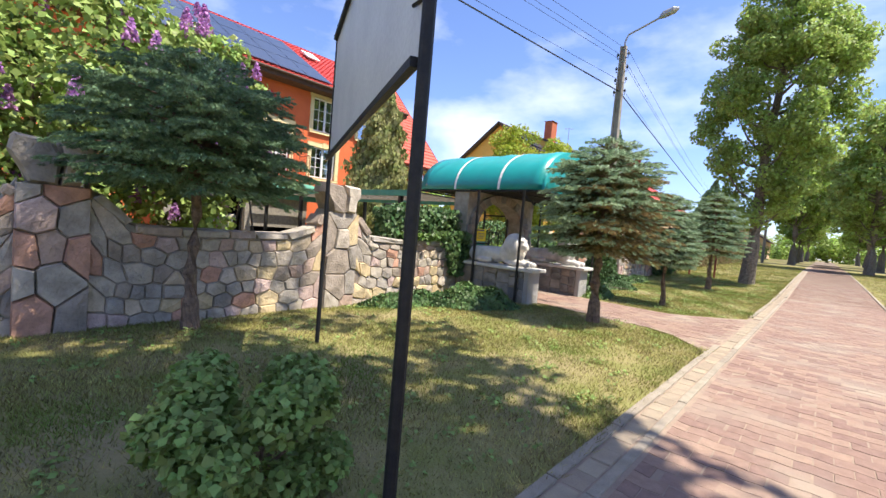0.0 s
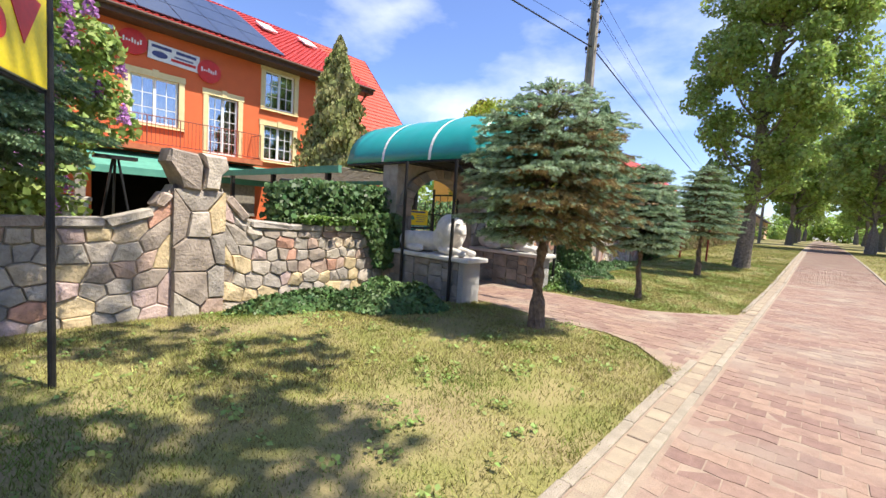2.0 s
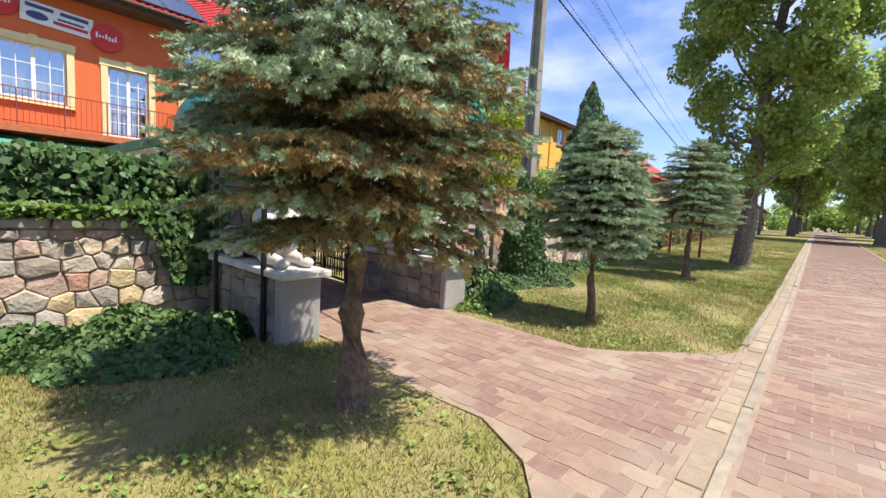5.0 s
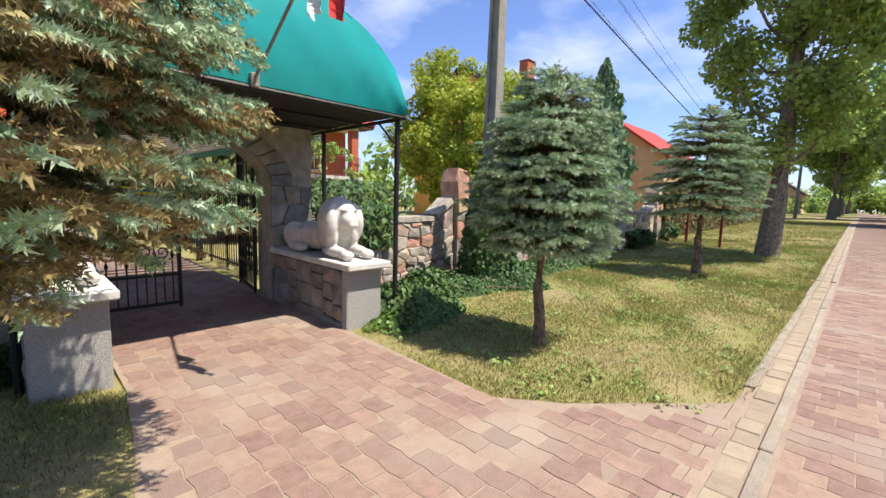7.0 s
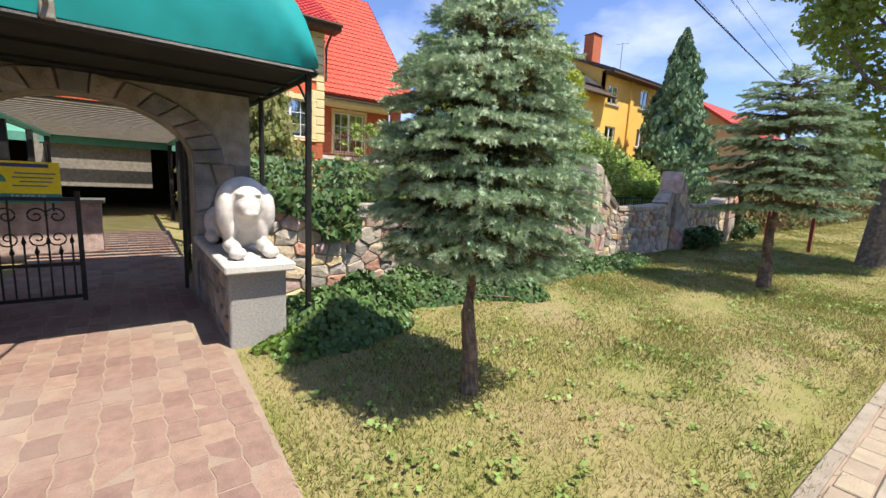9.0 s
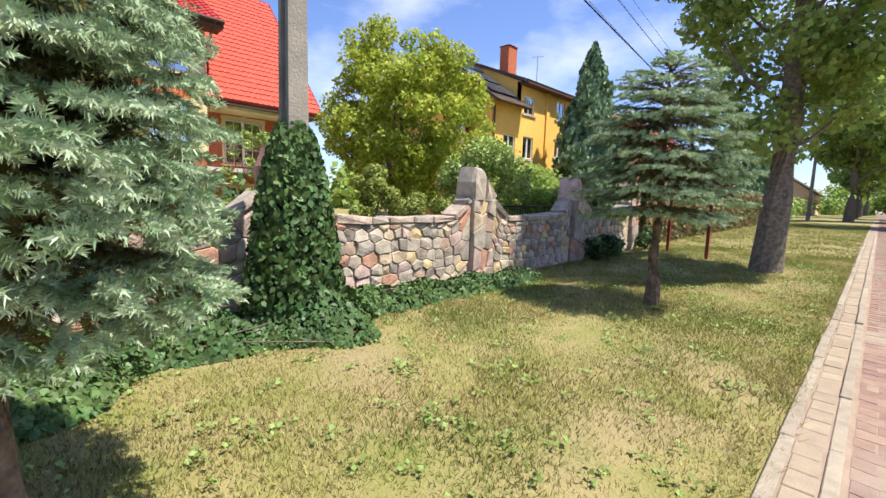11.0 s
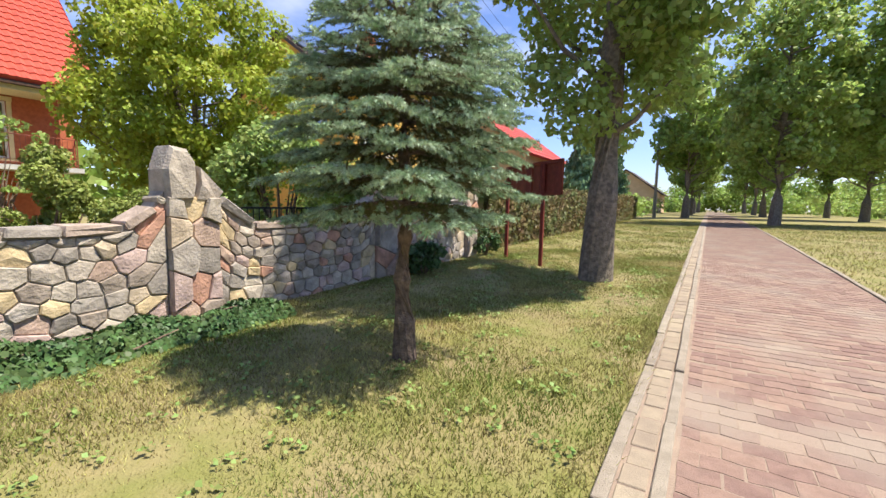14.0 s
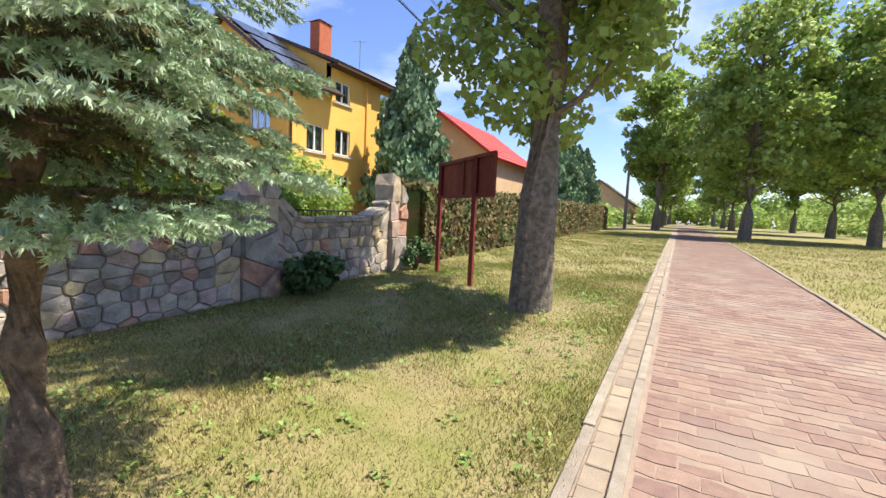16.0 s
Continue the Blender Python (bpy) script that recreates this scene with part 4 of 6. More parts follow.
def railing(owner, pts, z0, z1, material, step=0.13, name="railing", belly=0.0):
    """Upright bars between two rails along the points."""
    bm = bmesh.new()
    posts = []
    for p, q in zip(pts, pts[1:]):
        p, q = Vector((*p, 0)), Vector((*q, 0))
        n = max(1, int((q - p).length / step))
        for z in (z0 + 0.06, z1):
            tube(bm, [p + Vector((0, 0, z)), q + Vector((0, 0, z))], 0.018, n=5)
        posts += [(p.lerp(q, i / n), i % 8 == 0) for i in range(n + 1)]
    panel = part(name, bm, material, owner)
    shared = []
    for r, low in ((0.009, z0), (0.02, z0 - 0.05)):
        one = bmesh.new()
        tube(one, [(0, 0, low), (0, 0, z1)], r, n=5)
        me = bpy.data.meshes.new("bar")
        one.to_mesh(me)
        one.free()
        me.materials.append(material)
        shared.append(me)
    for e, thick in posts:
        obj("bar", shared[thick], panel).location = e
    return panel


def orange_house():
    FX = -19.0
    h = thing("guest_house", "orange rendered guest house with a red tiled roof and solar panels", "house", at=(0, 0.45, -0.1))
    wins = [(5.5, 7.05, 4.15, 5.85, 2), (10.45, 11.85, 5.72, 7.35, 2), (10.45, 11.85, 3.42, 4.95, 2), (13.15, 14.9, 5.85, 7.3, 2), (13.15, 14.9, 3.12, 4.7, 2), (13.15, 14.9, 0.45, 1.8, 2), (0.8, 2.4, 4.15, 5.85, 2), (0.8, 2.4, 0.9, 2.2, 2)]
    door = (8.12, 9.3, 3.34, 5.7)
    low = (4.4, 10.0, -0.2, 2.2)
    holes = [w[:4] for w in wins] + [door, low]
    bm = bmesh.new()
    holed_wall(bm, -4.0, 15.4, -0.4, 8.0, holes, lambda a, b, c, d: box(bm, FX - 0.35, FX, a, b, c, d))
    part("front_wall", bm, M_RENDER, h)
    bm = bmesh.new()
    box(bm, -30.0, FX - 0.35, 15.05, 15.4, -0.4, 8.0)
    box(bm, -30.0, FX - 0.35, -4.0, -3.65, -0.4, 8.0)
    box(bm, -30.3, -30.0, -4.0, 15.4, -0.4, 8.0)
    part("side_wall", bm, M_RENDER, h)
    # Floors and a partition, coloured near-black in place of the rooms' shade.
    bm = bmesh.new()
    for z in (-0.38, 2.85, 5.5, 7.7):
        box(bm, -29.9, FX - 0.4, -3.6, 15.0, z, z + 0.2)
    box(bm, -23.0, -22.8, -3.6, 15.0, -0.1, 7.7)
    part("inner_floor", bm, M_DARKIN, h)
    for y0, y1, z0, z1, cols in wins:
        window(h, facing_x(FX, y0, z0), y1 - y0, z1 - z0, cols=cols, bars=(2, 3), trim=M_CREAM, trim_w=0.2)
    window(h, facing_x(FX, door[0], door[2]), door[1] - door[0], door[3] - door[2], name="balcony_door", cols=2, bars=(2, 5), trim=M_CREAM, trim_w=0.2, sill=False)
    bm = bmesh.new()
    box(bm, FX - 1.6, FX + 0.05, 12.2, 15.3, 1.95, 2.05)
    for i in range(14):
        box(bm, FX + 0.0, FX + 0.05, 12.3 + i * 0.21, 12.42 + i * 0.21, 2.0, 2.25)
    part("dentil_course", bm, M_CREAM, h)
    bm = bmesh.new()
    box(bm, FX + 0.003, FX + 0.03, 12.3, 15.38, 2.28, 2.95)
    for i in range(7):
        box(bm, FX + 0.03, FX + 0.038, 12.3, 15.38, 2.31 + i * 0.09, 2.375 + i * 0.09)
    part("brick_band", bm, M_BRICK, h)
    for i in range(13):
        z = 3.0 + i * 0.36
        quoins = bmesh.new()
        box(quoins, FX - 0.4, FX + 0.05, 15.1 - (0.2 if i % 2 else 0), 15.46, z, z + 0.33, bevel=0.02)
        part("corner_stone", quoins, M_CREAM, h)
    # main roof, with its eaves board, panels and skylights
    tiled_slope(h, (FX + 0.75, -4.6, 7.75), (FX + 0.75, 15.9, 7.75), (-25.2, -4.6, 11.9), M_TILE)
    tiled_slope(h, (-31.0, -4.6, 7.75), (-31.0, 15.9, 7.75), (-25.2, -4.6, 11.9), M_TILE)
    bm = bmesh.new()
    box(bm, FX - 0.02, FX + 0.78, -4.6, 15.9, 7.5, 7.62)
    box(bm, FX + 0.7, FX + 0.79, -4.6, 15.9, 7.56, 7.76)
    part("soffit", bm, M_BROWNW, h)
    bm = bmesh.new()
    tube(bm, [(FX + 0.86, -4.6, 7.72), (FX + 0.86, 15.9, 7.72)], 0.07, n=8)
    tube(bm, [(FX + 0.86, 15.6, 7.7), (FX + 0.3, 15.5, 7.1), (FX + 0.1, 15.5, 6.9), (FX + 0.1, 15.5, 5.6)], 0.05, n=7)
    part("gutter", bm, M_BROWNW, h)
    up = Vector((-25.2 - (FX + 0.75), 0, 11.9 - 7.75))
    for col in range(11):
        for rw in range(3):
            a = Vector((FX + 0.75, -4.0 + col * 1.38, 7.75)) + up * (0.06 + rw * 0.27)
            nrm = Vector((4.15, 0, 5.05)).normalized() * 0.12
            bm = bmesh.new()
            q = [a + nrm, a + Vector((0, 1.34, 0)) + nrm, a + Vector((0, 1.34, 0)) + up * 0.262 + nrm, a + up * 0.262 + nrm]
            top = [bm.verts.new(p) for p in q]
            bot = [bm.verts.new(p - nrm * 0.35) for p in q]
            bm.faces.new(top)
            bm.faces.new(bot[::-1])
            for i in range(4):
                bm.faces.new((top[i], bot[i], bot[(i + 1) % 4], top[(i + 1) % 4]))
            part("solar_panel", bm, M_SOLAR, h)
    for y, f in ((11.9, 0.62), (14.3, 0.62)):
        a = Vector((FX + 0.75, y, 7.75)) + up * f + Vector((0.08, 0, 0.1))
        bm = bmesh.new()
        prism(bm, [(0, 0), (0.75, 0), (0.75, 1.2), (0, 1.2)], 0, 0.08, Matrix.Translation(a) @ Matrix(((0, up.normalized().x, 0.63, 0), (1, 0, 0, 0), (0, up.normalized().z, 0.77, 0), (0, 0, 0, 1))))
        part("skylight", bm, M_WHITE, h)
    # set-back wing with its balcony under a steep roof
    WX = -19.5
    BX = -20.7
    holes = [(16.6, 18.2, 2.75, 4.65), (16.5, 17.7, 0.35, 1.75)]
    bm = bmesh.new()
    holed_wall(bm, 15.4, 19.6, -0.4, 5.4, holes, lambda a, b, c, d: box(bm, BX - 0.35, BX, a, b, c, d))
    box(bm, -30, BX - 0.35, 19.3, 19.6, -0.4, 5.6)
    part("wing_wall", bm, M_BRICK, h)
    bm = bmesh.new()
    vs = [bm.verts.new((x, y, z)) for y in (19.3, 19.6) for x, z in ((-20.2, 5.6), (-25.2, 11.6), (-30.2, 5.6))]
    bm.faces.new(vs[:3])
    bm.faces.new(vs[3:][::-1])
    part("gable_wall", bm, M_RENDER, h)
    for y0, y1, z0, z1 in holes:
        window(h, facing_x(BX, y0, z0), y1 - y0, z1 - z0, cols=2, bars=(2, 3), trim=M_CREAM, trim_w=0.13)
    bm = bmesh.new()
    box(bm, BX, WX + 0.25, 15.42, 19.75, 2.32, 2.48)
    part("balcony_floor", bm, M_SLAB, h)
    railing(h, [(WX + 0.2, 15.5), (WX + 0.2, 19.6), (BX, 19.6)], 2.5, 3.45, M_RAILRED, name="balcony_railing")
    bm = bmesh.new()
    box(bm, WX - 0.35, WX + 0.05, 19.2, 19.6, 2.5, 5.2)
    part("balcony_post", bm, M_BRICK, h)
    bm = bmesh.new()
    box(bm, BX, WX + 0.1, 15.42, 19.6, 4.85, 5.15)
    part("lintel", bm, M_CREAM, h)
    tiled_slope(h, (WX + 0.35, 15.5, 5.2), (WX + 0.35, 20.45, 5.2), (-25.2, 15.5, 11.85), M_TILE)
    tiled_slope(h, (-31.0, 15.5, 5.2), (-31.0, 20.45, 5.2), (-25.2, 15.5, 11.85), M_TILE)
    bm = bmesh.new()
    box(bm, WX - 0.9, WX + 0.3, 15.45, 20.4, 5.0, 5.1)
    part("wing_soffit", bm, M_BROWNW, h)
    # balcony of the front, awnings and terrace
    bm = bmesh.new()
    box(bm, FX, FX + 0.95, 3.6, 10.0, 3.05, 3.25)
    part("front_balcony", bm, M_BRICK, h)
    railing(h, [(FX, 3.7), (FX + 0.9, 3.7), (FX + 0.9, 9.9), (FX, 9.9)], 3.28, 4.3, M_RAILRED)
    for y0, y1 in ((3.7, 6.4), (6.5, 10.6)):
        bm = bmesh.new()
        q = [(FX + 0.02, y0, 3.02), (FX + 0.02, y1, 3.02), (FX + 2.6, y1, 2.3), (FX + 2.6, y0, 2.3)]
        a = [bm.verts.new(p) for p in q]
        b = [bm.verts.new((p[0], p[1], p[2] - 0.03)) for p in q]
        bm.faces.new(a)
        bm.faces.new(b[::-1])
        for i in range(4):
            bm.faces.new((a[i], b[i], b[(i + 1) % 4], a[(i + 1) % 4]))
        box(bm, FX + 2.58, FX + 2.62, y0, y1, 2.08, 2.31)
        part("awning", bm, M_AWNING, h)
    bm = bmesh.new()
    box(bm, FX + 2.45, FX + 2.48, 6.5, 9.0, 1.0, 2.1)
    box(bm, FX + 2.43, FX + 2.5, 6.5, 9.0, 0.9, 1.0)
    part("awning_screen", bm, M_WOODGREY, h)
    bm = bmesh.new()
    tube(bm, [(FX + 0.05, 3.95, 4.3), (FX + 0.35, 3.95, 6.3), (FX + 0.4, 4.3, 6.75), (FX + 0.5, 4.7, 7.0)], 0.03, n=6)
    box(bm, FX + 0.35, FX + 0.6, 4.6, 4.95, 6.95, 7.1, bevel=0.03)
    part("wall_lamp", bm, M_STEEL, h)
    for y in (3.75, 6.45, 10.3):
        bm = bmesh.new()
        box(bm, FX + 2.35, FX + 2.6, y - 0.12, y + 0.12, -0.2, 2.3)
        part("terrace_post", bm, M_WOODGREY, h)
    # signs on the front
    bm = bmesh.new()
    m = Matrix.Translation((FX + 0.02, 6.45, 6.4)) @ Matrix.Rotation(radians(-3), 4, "X")
    box(bm, 0, 0.05, 0, 1.72, 0, 0.62, m=m)
    ban = tagged(part("banner", bm, M_WHITE, None), "white printed banner on the orange front wall", "sign")
    for y0, y1, z0, z1, mt in ((0.1, 0.75, 0.43, 0.54, M_BLUE), (0.9, 1.6, 0.43, 0.54, M_BLUE), (0.75, 1.6, 0.12, 0.22, M_RED), (0.85, 1.5, 0.27, 0.33, M_BLUE)):
        bm = bmesh.new()
        box(bm, 0.052, 0.058, y0, y1, z0, z1, m=m)
        part("lettering", bm, mt, ban)
    bm = bmesh.new()
    prism(bm, [(0.38 + 0.26 * math.cos(i * 0.393), 0.22 + 0.12 * math.sin(i * 0.393)) for i in range(16)], 0.052, 0.06, m @ Matrix(((0, 0, 1, 0), (1, 0, 0, 0), (0, 1, 0, 0), (0, 0, 0, 1))))
    part("oval_mark", bm, M_BLUE, ban)
    for y, z in ((6.0, 6.8), (8.55, 6.47)):
        bm = bmesh.new()
        prism(bm, [(0.44 * math.cos(i * 0.2618), 0.44 * math.sin(i * 0.2618)) for i in range(24)], 0.0, 0.09, Matrix.Translation((FX + 0.02, y, z)) @ Matrix(((0, 0, 1, 0), (1, 0, 0, 0), (0, 1, 0, 0), (0, 0, 0, 1))))
        disc = tagged(part("round_sign", bm, M_RED, None), "round red enamel drinks sign on the front wall", "sign", group="round signs")
        bm = bmesh.new()
        for k in range(7):
            box(bm, FX + 0.112, FX + 0.118, y - 0.3 + k * 0.085, y - 0.25 + k * 0.085, z - 0.05 + 0.03 * math.sin(k), z + 0.07 + 0.05 * math.cos(k * 2), bevel=0.0)
        part("white_script", bm, M_WHITE, disc)


orange_house()


def yellow_house():
    FX, Y0 = -18.5, 32.1
    h = thing("apartment_house", "yellow rendered house with a dark roof and brick chimney", "house", at=(0.02, 1.17, 0.056))
    h.scale = (0.914, 0.914, 0.914)
    fw = [(33.35, 34.65, 4.45, 5.9), (35.55, 36.8, 4.5, 6.0), (35.5, 36.75, 7.55, 8.75), (39.7, 40.9, 7.75, 9.1), (33.35, 34.6, 1.85, 3.25), (35.55, 36.8, 1.85, 3.3), (39.7, 40.9, 4.9, 6.2), (39.7, 40.9, 2.0, 3.4)]
    bm = bmesh.new()
    holed_wall(bm, Y0, 35.1, -0.3, 8.0, [w for w in fw if w[1] < 35], lambda a, b, c, d: box(bm, FX - 0.35, FX, a, b, c, d))
    holed_wall(bm, 35.1, 42.2, -0.3, 9.6, [w for w in fw if w[0] > 35], lambda a, b, c, d: box(bm, FX - 0.35, FX, a, b, c, d))
    box(bm, FX, FX + 0.12, 38.2, 38.6, 4.8, 9.5)
    part("street_wall", bm, M_YELLOW, h)
    gw = [(-21.6, -19.9, 5.45, 6.9), (-21.6, -19.9, 2.2, 3.6), (-25.6, -24.2, 5.45, 6.9)]
    bm = bmesh.new()
    holed_wall(bm, -29.0, FX - 0.35, -0.3, 7.9, gw, lambda a, b, c, d: box(bm, a, b, Y0, Y0 + 0.35, c, d))
    vs = [bm.verts.new((x, y, z)) for y in (Y0, Y0 + 0.35) for x, z in ((FX, 7.9), (-23.75, 11.7), (-29.0, 7.9))]
    bm.faces.new(vs[:3])
    bm.faces.new(vs[3:][::-1])
    box(bm, -29, FX - 0.36, 41.9, 42.2, -0.3, 9.5)
    box(bm, -29.3, -29, Y0, 42.2, -0.3, 8)
    part("gable_wall", bm, M_YELLOW, h)
    # Near-black floors and partition; their colour carries the shade of the rooms.
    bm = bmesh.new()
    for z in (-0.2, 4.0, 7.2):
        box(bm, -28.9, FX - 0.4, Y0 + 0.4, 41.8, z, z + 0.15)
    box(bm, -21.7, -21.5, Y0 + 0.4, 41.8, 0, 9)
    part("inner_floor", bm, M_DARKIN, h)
    for y0, y1, z0, z1 in fw:
        window(h, facing_x(FX, y0, z0), y1 - y0, z1 - z0, cols=2, bars=(1, 1), trim=None)
    for x0, x1, z0, z1 in gw:
        window(h, facing_south(x0, Y0, z0), x1 - x0, z1 - z0, cols=3, bars=(1, 1), trim=None)
    tiled_slope(h, (FX + 0.75, Y0 - 0.5, 7.75), (FX + 0.75, 35.3, 7.75), (-23.75, Y0 - 0.5, 11.9), M_DARKROOF)
    tiled_slope(h, (-29.6, Y0 - 0.5, 7.6), (-29.6, 42.8, 7.6), (-23.75, Y0 - 0.5, 11.9), M_DARKROOF)
    tiled_slope(h, (FX + 0.7, 34.9, 9.55), (FX + 0.7, 42.8, 9.55), (-23.75, 34.9, 12.0), M_DARKROOF)
    bm = bmesh.new()
    vs = [bm.verts.new(p) for p in ((FX, 35.1, 7.9), (FX, 35.1, 9.6), (-23.75, 35.1, 11.9))]
    bm.faces.new(vs)
    part("dormer_cheek", bm, M_YELLOW, h)
    bm = bmesh.new()
    box(bm, FX, FX + 0.7, 34.9, 42.8, 9.35, 9.45)
    tube(bm, [(FX + 0.1, Y0 + 0.12, 7.6), (FX + 0.1, Y0 + 0.12, 0)], 0.06, n=7)
    tube(bm, [(FX + 0.8, Y0 - 0.4, 7.72), (FX + 0.8, 35.3, 7.72)], 0.07, n=7)
    part("gutter", bm, M_BROWNW, h)
    up = Vector((-23.75 - (FX + 0.75), 0, 4.15))
    for col in range(2):
        for rw in range(3):
            a = Vector((FX + 0.75, Y0 - 0.2 + col * 1.5, 7.9)) + up * (0.12 + rw * 0.27)
            bm = bmesh.new()
            box(bm, 0, 1.42, 0, 1.6, 0, 0.05, m=Matrix.Translation(a) @ Matrix(((0, up.normalized().x, 0.6, 0), (1, 0, 0, 0), (0, up.normalized().z, 0.8, 0), (0, 0, 0, 1))))
            part("solar_panel", bm, M_SOLAR, h)
    bm = bmesh.new()
    box(bm, -21.4, -20.6, 36.2, 37.2, 10.4, 12.7)
    box(bm, -21.48, -20.52, 36.12, 37.28, 12.76, 12.75)
    part("chimney", bm, M_BRICK, h)
    bm = bmesh.new()
    tube(bm, [(-20.8, 40.2, 10.5), (-20.8, 40.2, 13.0)], 0.03, n=5)
    tube(bm, [(-21.2, 40.0, 12.9), (-20.4, 40.4, 12.9)], 0.02, n=4)
    part("aerial", bm, M_STEEL, h)


yellow_house()


def far_house(x, y, w, d, hgt, wall, roof, label, ridge_y=False):
    h = thing("house", label, "house", at=(x, y, gz(x, y) - 0.2))
    holes = [(-w / 2 + 1 + i * 2.4, -w / 2 + 2.1 + i * 2.4, z, z + 1.2) for i in range(int((w - 1.5) / 2.4)) for z in (1.2, 4.0) if z + 1.3 < hgt]
    bm = bmesh.new()
    holed_wall(bm, -w / 2, w / 2, 0, hgt, holes, lambda a, b, c, e: box(bm, a, b, -d / 2, -d / 2 + 0.3, c, e))
    box(bm, -w / 2, -w / 2 + 0.3, -d / 2 + 0.3, d / 2, 0, hgt)
    box(bm, w / 2 - 0.3, w / 2, -d / 2 + 0.3, d / 2, 0, hgt)
    box(bm, -w / 2 + 0.3, w / 2 - 0.3, d / 2 - 0.3, d / 2, 0, hgt)
    vs = [bm.verts.new(p) for p in ((-w / 2, -d / 2, hgt), (w / 2, -d / 2, hgt), (0, -d / 2, hgt + w * 0.36))]
    bm.faces.new(vs)
    part("wall", bm, wall, h)
    for a, b, c, e in holes:
        window(h, facing_south(a, -d / 2, c), b - a, e - c, cols=2, bars=(1, 1), curtain=False)
    top = hgt + w * 0.36
    for s in (-1, 1):
        tiled_slope(h, (s * (w / 2 + 0.5), -d / 2 - 0.4, hgt - 0.33), (s * (w / 2 + 0.5), d / 2 + 0.4, hgt - 0.33), (0, -d / 2 - 0.4, top + 0.05), roof, tile=(0.6, 0.6))
    bm = bmesh.new()
    box(bm, -w * 0.2, -w * 0.2 + 0.6, 0, 0.7, top - w * 0.2, top + 0.5)
    part("chimney", bm, M_BRICK, h)
    return h


far_house(-15.5, 46.9, 8.2, 9.0, 5.1, M_PEACH, M_TILE, "peach house with a red tiled roof behind the fir")
far_house(-12.0, 92.0, 10.0, 9.0, 3.4, M_PEACH, M_DARKROOF, "low pale house with a brown roof in the distance")


# ---- gate ----
GX0, GX1 = -6.1, -5.7
ARCH_Y, ARCH_W, ARCH_S, ARCH_R = 8.47, 0.93, 1.5, 0.58


def arch_z(y):
    d = (y - ARCH_Y) / ARCH_W
    return ARCH_S + ARCH_R * math.sqrt(max(0.0, 1 - d * d))


def build_gate():
    rng = random.Random(77)
    bm = bmesh.new()
    y0, y1, top = 7.15, 9.98, 2.3
    box(bm, GX0, GX1, y0, ARCH_Y - ARCH_W, -0.15, top)
    box(bm, GX0, GX1, ARCH_Y + ARCH_W, y1, -0.15, top)
    mid = [ARCH_Y - ARCH_W * math.cos(math.pi * i / 24) for i in range(25)]
    for a, b in zip(mid, mid[1:]):
        za, zb = arch_z(a), arch_z(b)
        v = [bm.verts.new(p) for p in ((GX0, a, za), (GX1, a, za), (GX1, b, zb), (GX0, b, zb), (GX0, a, top), (GX1, a, top), (GX1, b, top), (GX0, b, top))]
        for f in ((0, 3, 2, 1), (4, 5, 6, 7), (1, 2, 6, 5), (0, 4, 7, 3)):
            bm.faces.new([v[i] for i in f])
    arch = tagged(part("wall_gate", bm, M_MORTAR, None), "arched gateway of dark rough stones under the canopy", "gateway", kind="structure")
    stone_field(7.15, ARCH_Y - ARCH_W, -0.12, lambda y: 1.5, GX1, arch, rng, M_STONE_D, sw=0.2, sh=0.24)
    stone_field(ARCH_Y + ARCH_W, 9.98, -0.12, lambda y: 1.5, GX1, arch, rng, M_STONE_D, sw=0.28, sh=0.24)
    n = 15
    for i in range(n):
        a0, a1 = math.pi * i / n, math.pi * (i + 1) / n
        pol = []
        for a, k in ((a0, 1.0), (a1, 1.0), (a1, 1.34), (a0, 1.34)):
            y = ARCH_Y - ARCH_W * k * math.cos(a)
            z = ARCH_S + ARCH_R * k * math.sin(a)
            pol.append((min(max(y, 7.16), 9.97), min(z, 2.29)))
        stone_object(pol[::-1], GX1, 0.06, M_STONE_D, arch, rng, "arch_stone")
    # low walls with slabs and lions
    for k, (a, b) in enumerate(((7.06, 7.5), (9.43, 9.87))):
        bm = bmesh.new()
        box(bm, -5.7, -4.06, a + 0.03, b - 0.03, -0.15, 0.63)
        w = tagged(part(f"wall_lion_{k + 1}", bm, M_MORTAR, None), "low stone flank wall of the gate with a pale slab", "wall", kind="structure")
        for s, yy in ((1, b - 0.03), (-1, a + 0.03)):
            xs = -5.68
            while xs < -4.1:
                wd = min(rng.uniform(0.2, 0.36), -4.06 - xs)
                z = -0.12
                while z < 0.6:
                    ht = min(rng.uniform(0.16, 0.26), 0.62 - z)
                    if wd > 0.06 and ht > 0.05:
                        j = [rng.uniform(-0.02, 0.02) for _ in range(8)]
                        st = stone_object([(-wd / 2 + j[0], -ht / 2 + j[1]), (wd / 2 + j[2], -ht / 2 + j[3]), (wd / 2 + j[4], ht / 2 + j[5]), (-wd / 2 + j[6], ht / 2 + j[7])], 0, 0.035, M_STONE_D, w, rng)
                        st.rotation_euler = (0, 0, s * math.pi / 2)
                        st.location = (xs + wd / 2, yy, z + ht / 2)
                    z += ht
                xs += wd
        bm = bmesh.new()
        box(bm, -4.058, -3.95, a, b, -0.15, 0.63, bevel=0.012)
        part("end_pier", bm, M_ROUGHCAST, w, "grey roughcast end face")
        bm = bmesh.new()
        box(bm, -5.69, -3.84, a - 0.05, b + 0.05, 0.634, 0.705, bevel=0.012)
        part("cap_slab", bm, M_SLAB, w, "pale cast slab")


